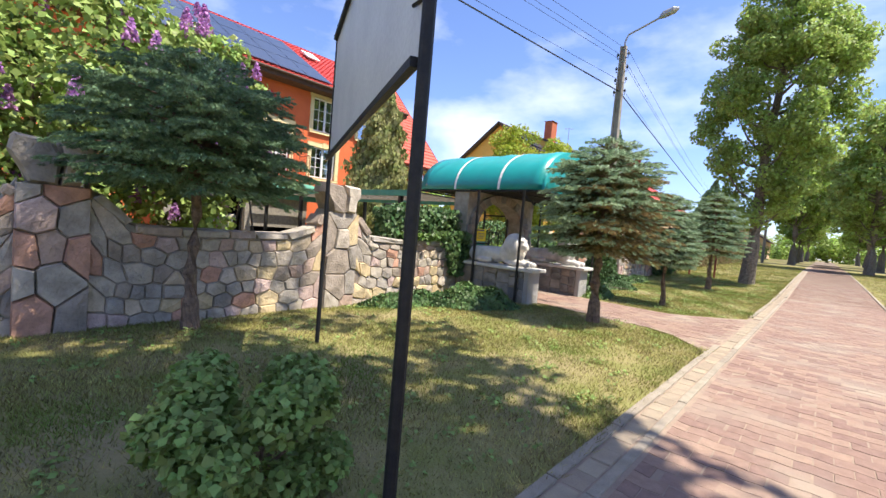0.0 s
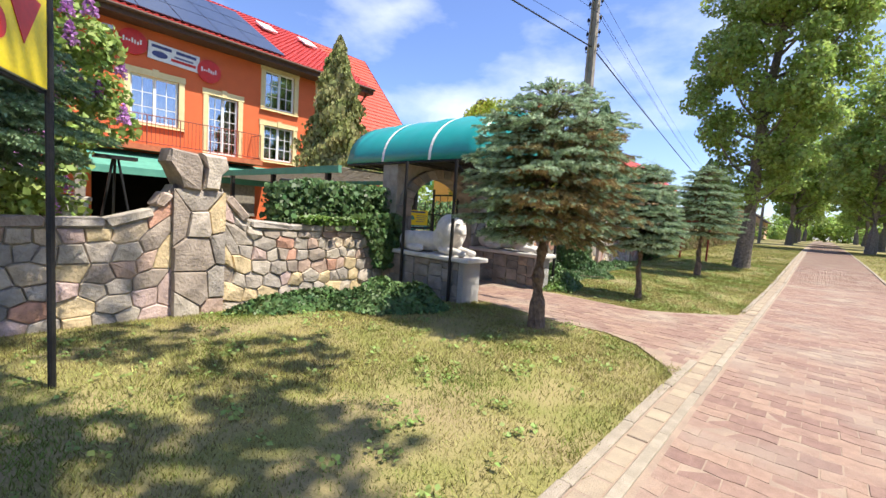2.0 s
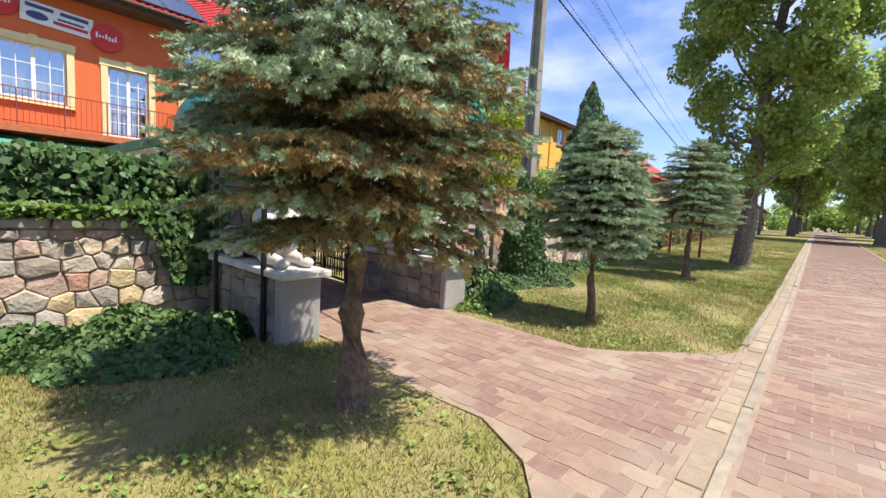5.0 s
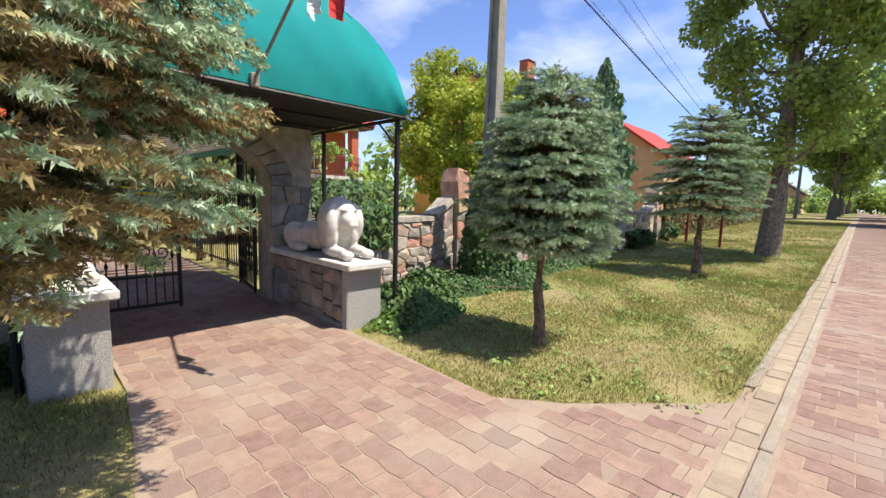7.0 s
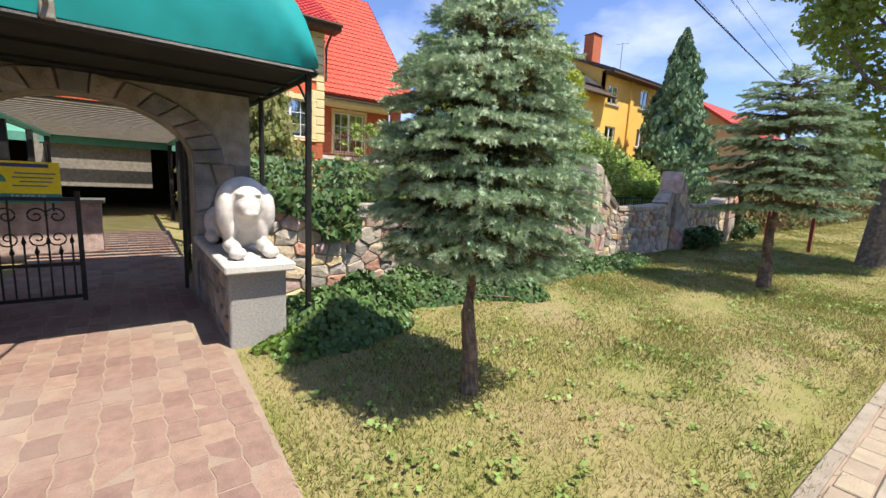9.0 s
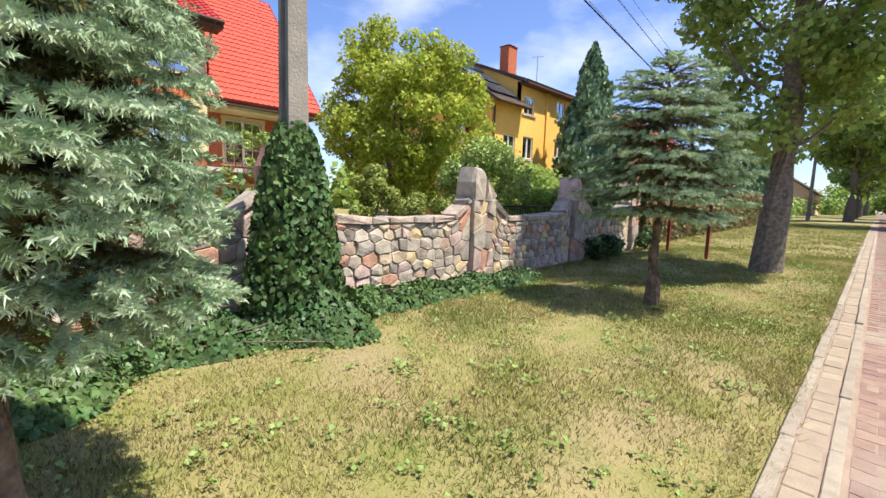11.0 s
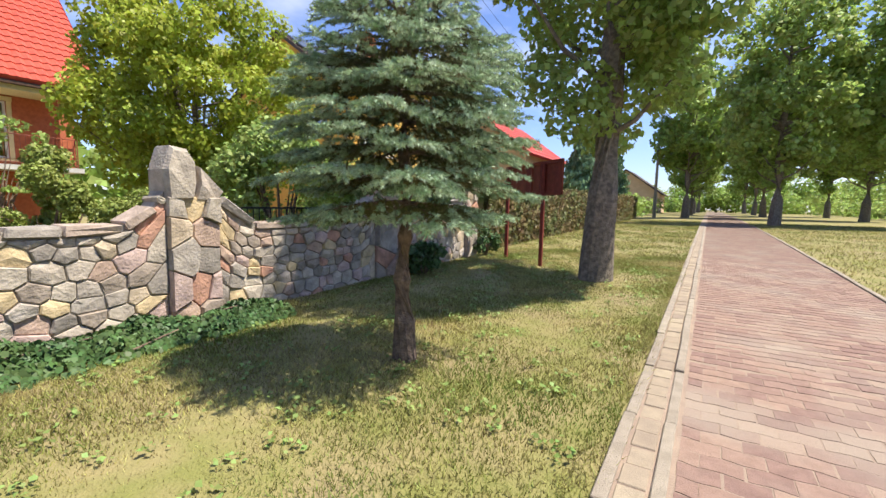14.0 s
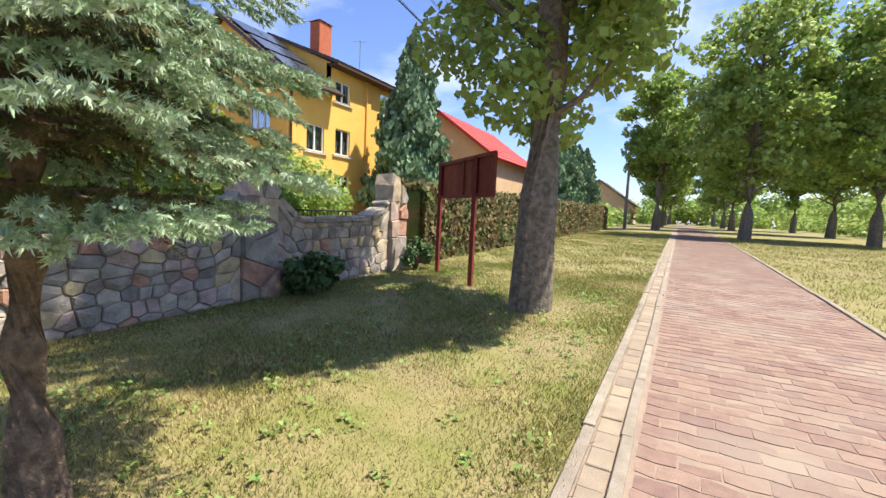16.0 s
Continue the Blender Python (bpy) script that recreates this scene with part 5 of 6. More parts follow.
def ball(bm, c, r, rot=None):
    vs = bmesh.ops.create_uvsphere(bm, u_segments=14, v_segments=9, radius=1.0)["verts"]
    for v in vs:
        p = Vector((v.co.x * r[0], v.co.y * r[1], v.co.z * r[2]))
        if rot:
            p = Euler(rot).to_matrix() @ p
        v.co = p + Vector(c)


def lion(y, flip):
    """A lying lion in cast stone, its head raised towards the street."""
    bm = bmesh.new()
    ball(bm, (-0.5, 0, 0.2), (0.46, 0.17, 0.17))
    ball(bm, (-0.82, 0.09, 0.18), (0.2, 0.12, 0.17))
    ball(bm, (-0.82, -0.09, 0.18), (0.2, 0.12, 0.17))
    ball(bm, (-0.62, 0.17, 0.06), (0.2, 0.06, 0.06))
    ball(bm, (-0.62, -0.17, 0.06), (0.2, 0.06, 0.06))
    ball(bm, (-0.15, 0, 0.26), (0.2, 0.18, 0.24))
    ball(bm, (-0.05, 0, 0.42), (0.2, 0.235, 0.26))
    ball(bm, (0.06, 0, 0.46), (0.13, 0.145, 0.165))
    ball(bm, (0.17, 0, 0.41), (0.08, 0.085, 0.075))
    ball(bm, (0.2, 0, 0.37), (0.06, 0.07, 0.04))
    ball(bm, (0.155, 0.06, 0.53), (0.03, 0.045, 0.018))
    ball(bm, (0.155, -0.06, 0.53), (0.03, 0.045, 0.018))
    ball(bm, (0.215, 0, 0.45), (0.03, 0.035, 0.025))
    for s in (-1, 1):
        ball(bm, (0.05, s * 0.145, 0.575), (0.03, 0.03, 0.03))
        ball(bm, (0.08, s * 0.13, 0.075), (0.24, 0.065, 0.065))
        ball(bm, (0.3, s * 0.13, 0.055), (0.07, 0.07, 0.055))
        ball(bm, (0.04, s * 0.17, 0.38), (0.1, 0.075, 0.2))
        ball(bm, (0.0, s * 0.13, 0.24), (0.12, 0.07, 0.16))
    ball(bm, (-0.95, 0.16, 0.05), (0.16, 0.035, 0.035), (0, 0, 0.5))
    for v in bm.verts:
        v.co.z = max(v.co.z, -0.004)
    ob = part("lion_statue", bm, M_LION, None)
    r = ob.modifiers.new("fuse", "REMESH")
    r.mode, r.voxel_size, r.use_smooth_shade = "VOXEL", 0.013, True
    sm = ob.modifiers.new("soft", "SMOOTH")
    sm.factor, sm.iterations = 0.5, 2
    ob.location = (-4.42, y, 0.706)
    ob.scale = (1.12, 1.0, 1.0)
    tagged(ob, "pale cast stone lion lying on the wall slab", "statue", group="gate lions")


def scroll(bm, c, r, turns=1.4, side=1, up=1, rad=0.008):
    pts = []
    for i in range(17):
        a = i / 16 * turns * 6.2832
        rr = r * (1 - 0.85 * i / 16)
        pts.append((c[0], c[1] + side * rr * math.cos(a), c[2] + up * rr * math.sin(a)))
    tube(bm, pts, rad, n=5)


def gate_leaf(h, w):
    """A wrought leaf in the y, z plane, its hinge at the origin."""
    t = thing("iron_gate", "black wrought iron gate leaf with scrolls and spikes", "gate", group="gate leaves")
    bm = bmesh.new()
    for y in (0.02, w - 0.02):
        box(bm, -0.02, 0.02, y - 0.02, y + 0.02, 0.03, h)
    for z in (0.08, 0.42, h * 0.93):
        box(bm, -0.012, 0.012, 0.0, w, z - 0.018, z + 0.018)
    part("gate_frame", bm, M_IRON, t)
    n = int(w / 0.085)
    for i in range(1, n):
        y = w * i / n
        bm = bmesh.new()
        ztop = 0.62 if i % 2 else 0.52
        tube(bm, [(0, y, 0.08), (0, y, ztop)], 0.009, n=5)
        tube(bm, [(0, y, ztop), (0, y, ztop + 0.03), (0, y, ztop + 0.1)], [0.009, 0.022, 0.001], n=6)
        part("bar", bm, M_IRON, t)
    for i in range(1, n, 3):
        y = w * i / n
        bm = bmesh.new()
        tube(bm, [(0, y, 0.6), (0, y, h * 0.93)], 0.009, n=5)
        part("bar", bm, M_IRON, t)
    zc = 0.42 + (h * 0.93 - 0.42) * 0.58
    for y in (w * 0.3, w * 0.7):
        for s in (-1, 1):
            for u in (-1, 1):
                bm = bmesh.new()
                scroll(bm, (0, y + s * 0.075, zc + u * 0.11), 0.085, side=-s, up=u)
                part("scroll", bm, M_IRON, t)
    return t


build_gate()
lion(7.28, 1)
lion(9.65, -1)
leaf_l = gate_leaf(1.15, 0.88)
leaf_l.location = (-5.95, 7.55, 0.0)
leaf_r = gate_leaf(1.95, 0.9)
leaf_r.location = (-6.05, 9.33, 0.0)
leaf_r.rotation_euler = (0, 0, radians(82))


def canopy():
    t = thing("canopy", "teal tarpaulin barrel canopy on thin iron posts", "canopy")
    x0, x1, yc, hw, z0, hh = -7.2, -3.88, 8.62, 1.48, 2.27, 0.95
    bm = bmesh.new()
    n, k = 28, 14
    rows = []
    for j in range(k + 1):
        x = x0 + (x1 - x0) * j / k
        sag = 0.018 * math.sin(j * 2.6)
        rows.append([bm.verts.new((x, yc - (hw + sag) * math.cos(math.pi * i / n), z0 + (hh + sag) * math.sin(math.pi * i / n) ** 0.92)) for i in range(n + 1)])
    for a, b in zip(rows, rows[1:]):
        for i in range(n):
            bm.faces.new((a[i], a[i + 1], b[i + 1], b[i]))
    cover = part("cover", bm, M_TEAL, t)
    s = cover.modifiers.new("thick", "SOLIDIFY")
    s.thickness = 0.012
    for p in cover.data.polygons:
        p.use_smooth = True
    for x, nm in ((x1, "front_cloth"), (x0, "back_cloth")):
        bm = bmesh.new()
        g = 10
        pts = []
        for j in range(g + 1):
            f = j / g
            pts.append([bm.verts.new((x + 0.05 * math.sin(3.14 * f) * (1 if x == x1 else -1) + 0.008 * math.sin(i * 1.7 + j * 1.1), yc - hw * math.cos(math.pi * i / n), z0 + f * hh * math.sin(math.pi * i / n) ** 0.92)) for i in range(n + 1)])
        for a, b in zip(pts, pts[1:]):
            for i in range(n):
                bm.faces.new((a[i], a[i + 1], b[i + 1], b[i]))
        bmesh.ops.remove_doubles(bm, verts=bm.verts, dist=0.001)
        fr = part(nm, bm, M_TEAL, t)
        for p in fr.data.polygons:
            p.use_smooth = True
    for x in (-4.9, -6.1):
        bm = bmesh.new()
        prev = None
        for i in range(n + 1):
            a = math.pi * i / n
            q = [bm.verts.new((xx, yc - (hw + 0.022) * math.cos(a), z0 + (hh + 0.022) * math.sin(a) ** 0.92)) for xx in (x - 0.03, x + 0.03)]
            if prev:
                bm.faces.new((prev[0], prev[1], q[1], q[0]))
            prev = q
        part("strap", bm, M_WHITE, t, "pale webbing strap")
    bm = bmesh.new()
    for y in (yc - hw, yc + hw):
        tube(bm, [(x0, y, z0 - 0.03), (x1, y, z0 - 0.03)], 0.022, n=6)
    for x in (x0, x1):
        tube(bm, [(x, yc - hw, z0 - 0.03), (x, yc + hw, z0 - 0.03)], 0.022, n=6)
    for x in (-4.6, -5.3, -6.0, -6.7):
        tube(bm, [(x, yc - hw, z0 - 0.03), (x, yc + hw, z0 - 0.03)], 0.014, n=5)
    part("frame", bm, M_IRON, t)
    # Near-black sheet closes the vault from below, in the room interiors' colour.
    bm = bmesh.new()
    box(bm, x0 + 0.05, x1 - 0.05, yc - hw + 0.04, yc + hw - 0.04, z0 - 0.012, z0 + 0.004)
    part("lining", bm, M_DARKIN, t, "near-black sheet across the canopy's underside")
    for x, y in ((-3.95, 10.06), (-5.5, 10.06), (-4.2, 7.02), (-5.3, 7.0)):
        bm = bmesh.new()
        tube(bm, [(x, y, -0.1), (x, y, z0 - 0.03)], 0.028, n=8)
        part("post", bm, M_IRON, t)
    for s in (-1, 1):
        bm = bmesh.new()
        tube(bm, [(-4.0, yc + s * hw, 1.95), (-4.35, yc + s * hw, z0 - 0.03)], 0.012, n=5)
        part("brace", bm, M_IRON, t)
    f = thing("flag", "small red and white flag on a wooden stick above the gate", "flag", at=(-3.86, 8.5, 2.3))
    bm = bmesh.new()
    end = Vector((1.31, 0.0, 0.8))
    tube(bm, [(0, 0, 0), end * 0.5, end], 0.014, n=6)
    part("stick", bm, M_WOODGREY, f)
    bm = bmesh.new()
    box(bm, -0.05, 0.03, -0.035, 0.035, -0.06, 0.05, bevel=0.008)
    part("bracket", bm, M_WOODGREY, f)
    for nm, a, b, drop, m in (("white_half", 0.6, 0.8, 0.34, M_WHITE), ("red_half", 0.8, 1.0, 0.62, M_RED)):
        bm = bmesh.new()
        prev = None
        for i in range(11):
            u = i / 10
            q = []
            for w in (0.0, 0.33, 0.67, 1.0):
                k = a + (b - a) * w
                p = end * k + Vector((0, 0, -0.012 - drop * u * (0.75 + 0.35 * w)))
                p.x += (end.x * b - p.x) * 0.55 * u
                p.y += 0.035 * math.sin(w * 7 + u * 2.5) * (0.3 + u)
                q.append(bm.verts.new(p))
            if prev:
                for j in range(3):
                    bm.faces.new((prev[j], prev[j + 1], q[j + 1], q[j]))
            prev = q
        part(nm, bm, m, f)


canopy()


def text_part(owner, words, m, size, material, name="lettering", bold=0.0):
    cu = bpy.data.curves.new(name, "FONT")
    cu.body, cu.size, cu.extrude, cu.offset = words, size, 0.002, bold
    ob = bpy.data.objects.new(name, cu)
    scene.collection.objects.link(ob)
    dg = bpy.context.evaluated_depsgraph_get()
    me = bpy.data.meshes.new_from_object(ob.evaluated_get(dg))
    bpy.data.objects.remove(ob)
    me.transform(m)
    me.materials.clear()
    me.materials.append(material)
    return obj(name, me, owner)


def street_sign():
    """The large board on two posts beside the footpath: grey behind, yellow in front."""
    a, b = Vector((-0.91, 0.9, 0)), Vector((-3.73, 2.31, 0))
    t = thing("advertising_sign", "yellow lodging sign board on two black posts", "sign", at=(0, 0, 0))
    d = (b - a).normalized()
    nrm = Vector((-d.y, d.x, 0))
    if nrm.y < 0:
        nrm = -nrm
    for p, r in ((a, 0.028), (b, 0.024)):
        bm = bmesh.new()
        tube(bm, [p + Vector((0, 0, -0.2)), p + Vector((0, 0, 3.4))], r, n=10)
        part("post", bm, M_IRON, t)
    m = Matrix(((d.x, 0, nrm.x, a.x), (d.y, 0, nrm.y, a.y), (0, 1, 0, 2.0), (0, 0, 0, 1)))
    ln = (b - a).length
    bm = bmesh.new()
    box(bm, 0.06, ln - 0.04, 0, 1.25, -0.012, 0.0, m=m)
    board = part("board", bm, M_SIGNW, t, "grey white back of the board")
    bm = bmesh.new()
    box(bm, 0.065, ln - 0.045, 0.005, 1.245, 0.003, 0.007, m=m)
    face = part("face", bm, M_SIGNY, t, "yellow printed front")
    bm = bmesh.new()
    for z in (0.0, 1.25):
        box(bm, 0.03, ln - 0.03, z - 0.02, z + 0.02, -0.05, -0.014, m=m)
    part("back_frame", bm, M_IRON, t)
    bm = bmesh.new()
    for p in (a, b):
        for z in (2.25, 2.75):
            tube(bm, [p + Vector((0, 0, z)), p + Vector((0, 0, z)) - nrm * 0.03 + d * 0.12 * (1 if p is a else -1)], 0.009, n=5)
    part("bracket", bm, M_IRON, t)
    text_part(face, "POKOJE", m @ Matrix.Translation((0.75, 0.58, 0.009)), 0.52, M_BLUE, bold=0.012)
    text_part(face, "tel. 785 035 745", m @ Matrix.Translation((0.3, 0.16, 0.009)), 0.36, M_RED, bold=0.01)
    bm = bmesh.new()
    prism(bm, [(ln - 0.42, 0.78), (ln - 0.22, 0.78), (ln - 0.22, 0.5), (ln - 0.12, 0.5), (ln - 0.32, 0.2), (ln - 0.52, 0.5), (ln - 0.42, 0.5)], 0.008, 0.012, m)
    part("arrow", bm, M_RED, face, "red arrow pointing down")


street_sign()


def gate_sign():
    t = thing("gate_sign", "yellow and green printed board hung on the gate bars", "sign", at=(0, 0, 0))
    m = Matrix(((0, 0, 1, -5.98), (0.81, 0, 0, 7.71), (0, 0.98, 0, 1.03), (0, 0, 0, 1)))
    bm = bmesh.new()
    box(bm, 0, 0.72, 0.09, 0.4, -0.005, 0.005, m=m)
    y = part("board", bm, M_SIGNY, t)
    bm = bmesh.new()
    box(bm, 0, 0.72, 0, 0.088, -0.005, 0.005, m=m)
    part("green_strip", bm, M_TEAL, t)
    text_part(y, "Tel./fax 50 950 50", m @ Matrix.Translation((0.03, 0.025, 0.007)), 0.075, M_WHITE)
    for x0, x1, z in ((0.03, 0.62, 0.345), (0.32, 0.68, 0.28), (0.3, 0.66, 0.24), (0.36, 0.64, 0.2), (0.3, 0.6, 0.16)):
        bm = bmesh.new()
        box(bm, x0, x1, z, z + (0.035 if z > 0.3 else 0.012), 0.006, 0.008, m=m)
        part("lettering", bm, M_BLUE, y)
    bm = bmesh.new()
    prism(bm, [(0.16 + 0.09 * math.cos(a), 0.2 + 0.09 * math.sin(a)) for a in [i * 3.1416 / 10 for i in range(11)]] + [(0.08, 0.12), (0.24, 0.12)][:0], 0.006, 0.009, m)
    part("emblem", bm, M_AWNING, y)
    bm = bmesh.new()
    for yy in (7.78, 8.22):
        tube(bm, [(-5.995, yy, 0.95), (-5.995, yy, 1.6)], 0.01, n=5)
    part("hanger", bm, M_IRON, t)


gate_sign()


def covered_way():
    """The roofed way from the gate to the house, with what shows through the arch."""
    t = thing("pergola", "slatted covered way with a green edge behind the gate", "pergola")
    bm = bmesh.new()
    for i in range(32):
        x = -7.7 - i * 0.3
        box(bm, x, x + 0.16, 7.2, 9.9, 2.2, 2.23)
    part("slat_roof", bm, M_WOODGREY, t)
    for y in (7.15, 9.93):
        bm = bmesh.new()
        box(bm, -17.2, -7.5, y - 0.04, y + 0.04, 2.1, 2.25)
        part("beam", bm, M_AWNING, t)
    for x in (-8.0, -10.5, -13.0, -15.5):
        for y in (7.2, 9.88):
            bm = bmesh.new()
            box(bm, x - 0.05, x + 0.05, y - 0.05, y + 0.05, -0.2, 2.1)
            part("post", bm, M_IRON, t)
    w = thing("garden_wall", "low stone wall with a wooden top inside the gate", "wall")
    bm = bmesh.new()
    box(bm, -9.6, -9.3, 6.6, 8.45, -0.15, 0.8)
    part("body", bm, M_STONE, w)
    bm = bmesh.new()
    box(bm, -9.7, -9.2, 6.55, 8.5, 0.805, 0.87, bevel=0.01)
    part("top", bm, M_WOODGREY, w)
    fence = thing("iron_fence", "black iron fence with spikes beside the covered way", "fence")
    railing(fence, [(-6.6, 9.75), (-11.0, 9.75)], 0.1, 1.35, M_IRON, step=0.11, name="panel")
    fence2 = thing("iron_fence", "black iron fence overgrown with ivy behind the wall", "fence")
    railing(fence2, [(-6.22, 5.2), (-6.22, 7.1)], 1.0, 1.75, M_IRON, step=0.11, name="panel")
    fence3 = thing("iron_fence", "low black iron fence behind the garden wall", "fence")
    railing(fence3, [(-6.9, 18.2), (-6.9, 24.0)], 0.3, 1.25, M_IRON, step=0.11, name="panel")
    tr = thing("metal_stand", "black three-legged metal stand in the garden", "stand", at=(-9.0, 3.65, gz(-9, 3.65)))
    for dx, dy in ((0.0, -0.35), (0.1, 0.35), (-0.35, 0.0)):
        bm = bmesh.new()
        tube(bm, [(dx, dy, 0), (dx * 0.1, dy * 0.1, 2.05)], 0.022, n=6)
        part("leg", bm, M_IRON, tr)
    bm = bmesh.new()
    box(bm, -0.1, 0.1, -0.3, 0.3, 2.04, 2.1)
    part("head", bm, M_IRON, tr)
    b = thing("brick_pier", "small pale brick pier with a pitched cap", "pier", at=(-8.6, 3.05, gz(-8, 3)))
    bm = bmesh.new()
    box(bm, -0.16, 0.16, -0.16, 0.16, 0, 1.3, bevel=0.01)
    part("shaft", bm, M_SLAB, b)
    bm = bmesh.new()
    box(bm, -0.2, 0.2, -0.2, 0.2, 1.3, 1.38, bevel=0.02)
    part("cap", bm, M_COPING, b)


covered_way()


# ---- street things ----
def power_pole(x, y, h, lamp, label):
    t = thing("utility_pole", label, "pole", at=(x, y, gz(x, y)), group="utility poles")
    bm = bmesh.new()
    for s in (-1, 1):
        a = [(s * 0.09, -0.11, -0.2), (s * 0.09, 0.11, -0.2)]
        box(bm, s * 0.1 - 0.035, s * 0.1 + 0.035, -0.12, 0.12, -0.2, h)
    box(bm, -0.07, 0.07, -0.07, 0.07, -0.2, h)
    for v in bm.verts:
        k = 1 - 0.4 * max(0, v.co.z) / h
        v.co.x *= k
        v.co.y *= k
    part("shaft", bm, M_POLE, t)
    for z in (h - 0.35, h - 0.75, h - 1.1, h - 1.45):
        bm = bmesh.new()
        for s in (-1, 1):
            tube(bm, [(0, 0, z), (s * 0.16, 0, z), (s * 0.16, 0, z + 0.1)], 0.01, n=5)
            tube(bm, [(s * 0.16, 0, z + 0.08), (s * 0.16, 0, z + 0.12), (s * 0.16, 0, z + 0.17)], [0.03, 0.035, 0.015], n=7)
        part("insulator", bm, M_IRON, t)
    if lamp:
        bm = bmesh.new()
        tube(bm, [(0.03, 0, h - 0.9), (0.03, 0, h + 0.15), (0.1, 0.0, h + 0.32), (1.0, 0.0, h + 0.62)], 0.028, n=7)
        part("lamp_arm", bm, M_STEEL, t)
        bm = bmesh.new()
        tube(bm, [(0.92, 0, h + 0.6), (1.05, 0, h + 0.66), (1.3, 0, h + 0.72), (1.42, 0, h + 0.74)], [0.04, 0.1, 0.1, 0.03], n=9)
        part("lamp_head", bm, M_STEEL, t)
    return t


power_pole(-4.77, 12.76, 7.3, True, "concrete utility pole with a street lamp")
power_pole(-8.7, 52.0, 7.0, False, "distant concrete utility pole carrying the wires")
power_pole(-4.6, 57.0, 7.3, False, "distant concrete utility pole beside the hedge")
power_pole(-10.5, -30.0, 7.6, False, "concrete utility pole carrying the wires")
for i, (dx, dz, r) in enumerate(((0.0, 5.92, 0.017), (0.16, 7.1, 0.005), (-0.16, 7.1, 0.005), (0.16, 6.7, 0.005), (-0.16, 6.35, 0.005))):
    bm = bmesh.new()
    ends = [(-10.5 + dx, -30.0, dz + 0.7), (-4.77 + dx, 12.76, dz), (-8.7 + dx, 52.0, dz - 0.35)]
    for a, b in zip(ends, ends[1:]):
        tube(bm, [Vector(a).lerp(Vector(b), k / 20) - Vector((0, 0, 4 * (0.4 if i else 0.12) * (k / 20) * (1 - k / 20))) for k in range(21)], r, n=5)
    tagged(part("overhead_cable", bm, M_CABLE, None), "black overhead cable strung between the poles" if i == 0 else "thin bare overhead wire strung between the poles", "cable", group="overhead wires")


def notice_board():
    t = thing("notice_board", "dark red boarded hoarding seen from behind on posts", "billboard")
    a, b = Vector((-4.69, 23.85, 0)), Vector((-2.9, 22.4, 0))
    d = (b - a).normalized()
    n = Vector((d.y, -d.x, 0))
    z0, z1 = 1.63, 2.28
    for p in (a + d * 0.1, a + d * 1.68):
        bm = bmesh.new()
        box(bm, p.x - 0.035, p.x + 0.035, p.y - 0.035, p.y + 0.035, -0.1, z1)
        part("post", bm, M_BOARD, t)
    m = Matrix(((d.x, -n.x, 0, a.x), (d.y, -n.y, 0, a.y), (0, 0, 1, 0), (0, 0, 0, 1)))
    ln = (b - a).length
    for i in range(8):
        bm = bmesh.new()
        box(bm, ln * i / 8 + 0.004, ln * (i + 1) / 8 - 0.004, 0.04, 0.06, z0, z1, m=m)
        part("board", bm, M_BOARD, t)
    bm = bmesh.new()
    for x in (0.0, ln * 0.5, ln):
        box(bm, x - 0.03, x + 0.03, 0.0, 0.038, z0, z1 + 0.02, m=m)
    for z in (z0, z1):
        box(bm, -0.03, ln + 0.03, -0.004, 0.036, z - 0.03, z + 0.03, m=m)
    part("batten", bm, M_BOARD, t)


notice_board()

bm = bmesh.new()
ball(bm, (0, 0, 0.06), (0.16, 0.13, 0.11))
for v in bm.verts:
    v.co *= 1 + 0.14 * math.sin(v.co.x * 31 + v.co.y * 17)
st = tagged(part("boulder", bm, M_STONE_D, None), "mossy small boulder beside the footpath", "stone")
st.location = (2.05, 19.0, gz(2.05, 19.0))


# ---- garden plants ----
conifer_cone("thuja_tree", -14.6, 11.75, 8.1, 2.1, 41, "tall dense thuja in front of the orange house", M_THUJA, 26000, size=0.17)
conifer_cone("fir_tree", -13.87, 36.54, 11.0, 3.0, 42, "dark pointed fir beside the yellow house", M_NEEDLE_DK, 24000, size=0.3)
broadleaf("robinia_tree", -12.78, 20.73, 7.4, 2.95, 1.1, 43, "bright yellow green garden tree", M_ROBINIA, leaves=44000, leaf=0.11, trunk_r=0.16, clumps=190, clump_r=0.5, stems=3)
shrub("box_bush", -8.3, 16.1, 0.75, 0.8, 2.25, 44, "tall loose yellow green bush behind the wall", M_BOX, 9000, 0.05, lump=0.3)
shrub("box_bush", -7.75, 17.15, 0.85, 0.8, 1.75, 45, "clipped rounded green bush", M_BOX, 10000, 0.045, lump=0.3)
shrub("lilac_bush", -8.39, 20.09, 1.2, 1.4, 3.2, 46, "grey green flowering garden shrub", M_LILAC, 11000, 0.09)
shrub("garden_bush", -7.47, 21.83, 0.8, 1.0, 1.8, 47, "green bush behind the stone wall", M_MAPLE_DK, 6000, 0.08)
shrub("garden_bush", -10.49, 14.33, 1.2, 1.0, 1.3, 48, "leafy flower bed bushes under the window", M_LILAC, 6000, 0.09)
shrub("garden_bush", -10.03, 24.48, 1.8, 2.0, 2.6, 49, "green bush in the garden", M_MAPLE_DK, 8000, 0.12)
shrub("rose_bush", -18.3, 17.65, 0.6, 2.0, 3.6, 50, "climbing rose on the balcony", M_LILAC, 1500, 0.11, bare=0.45)
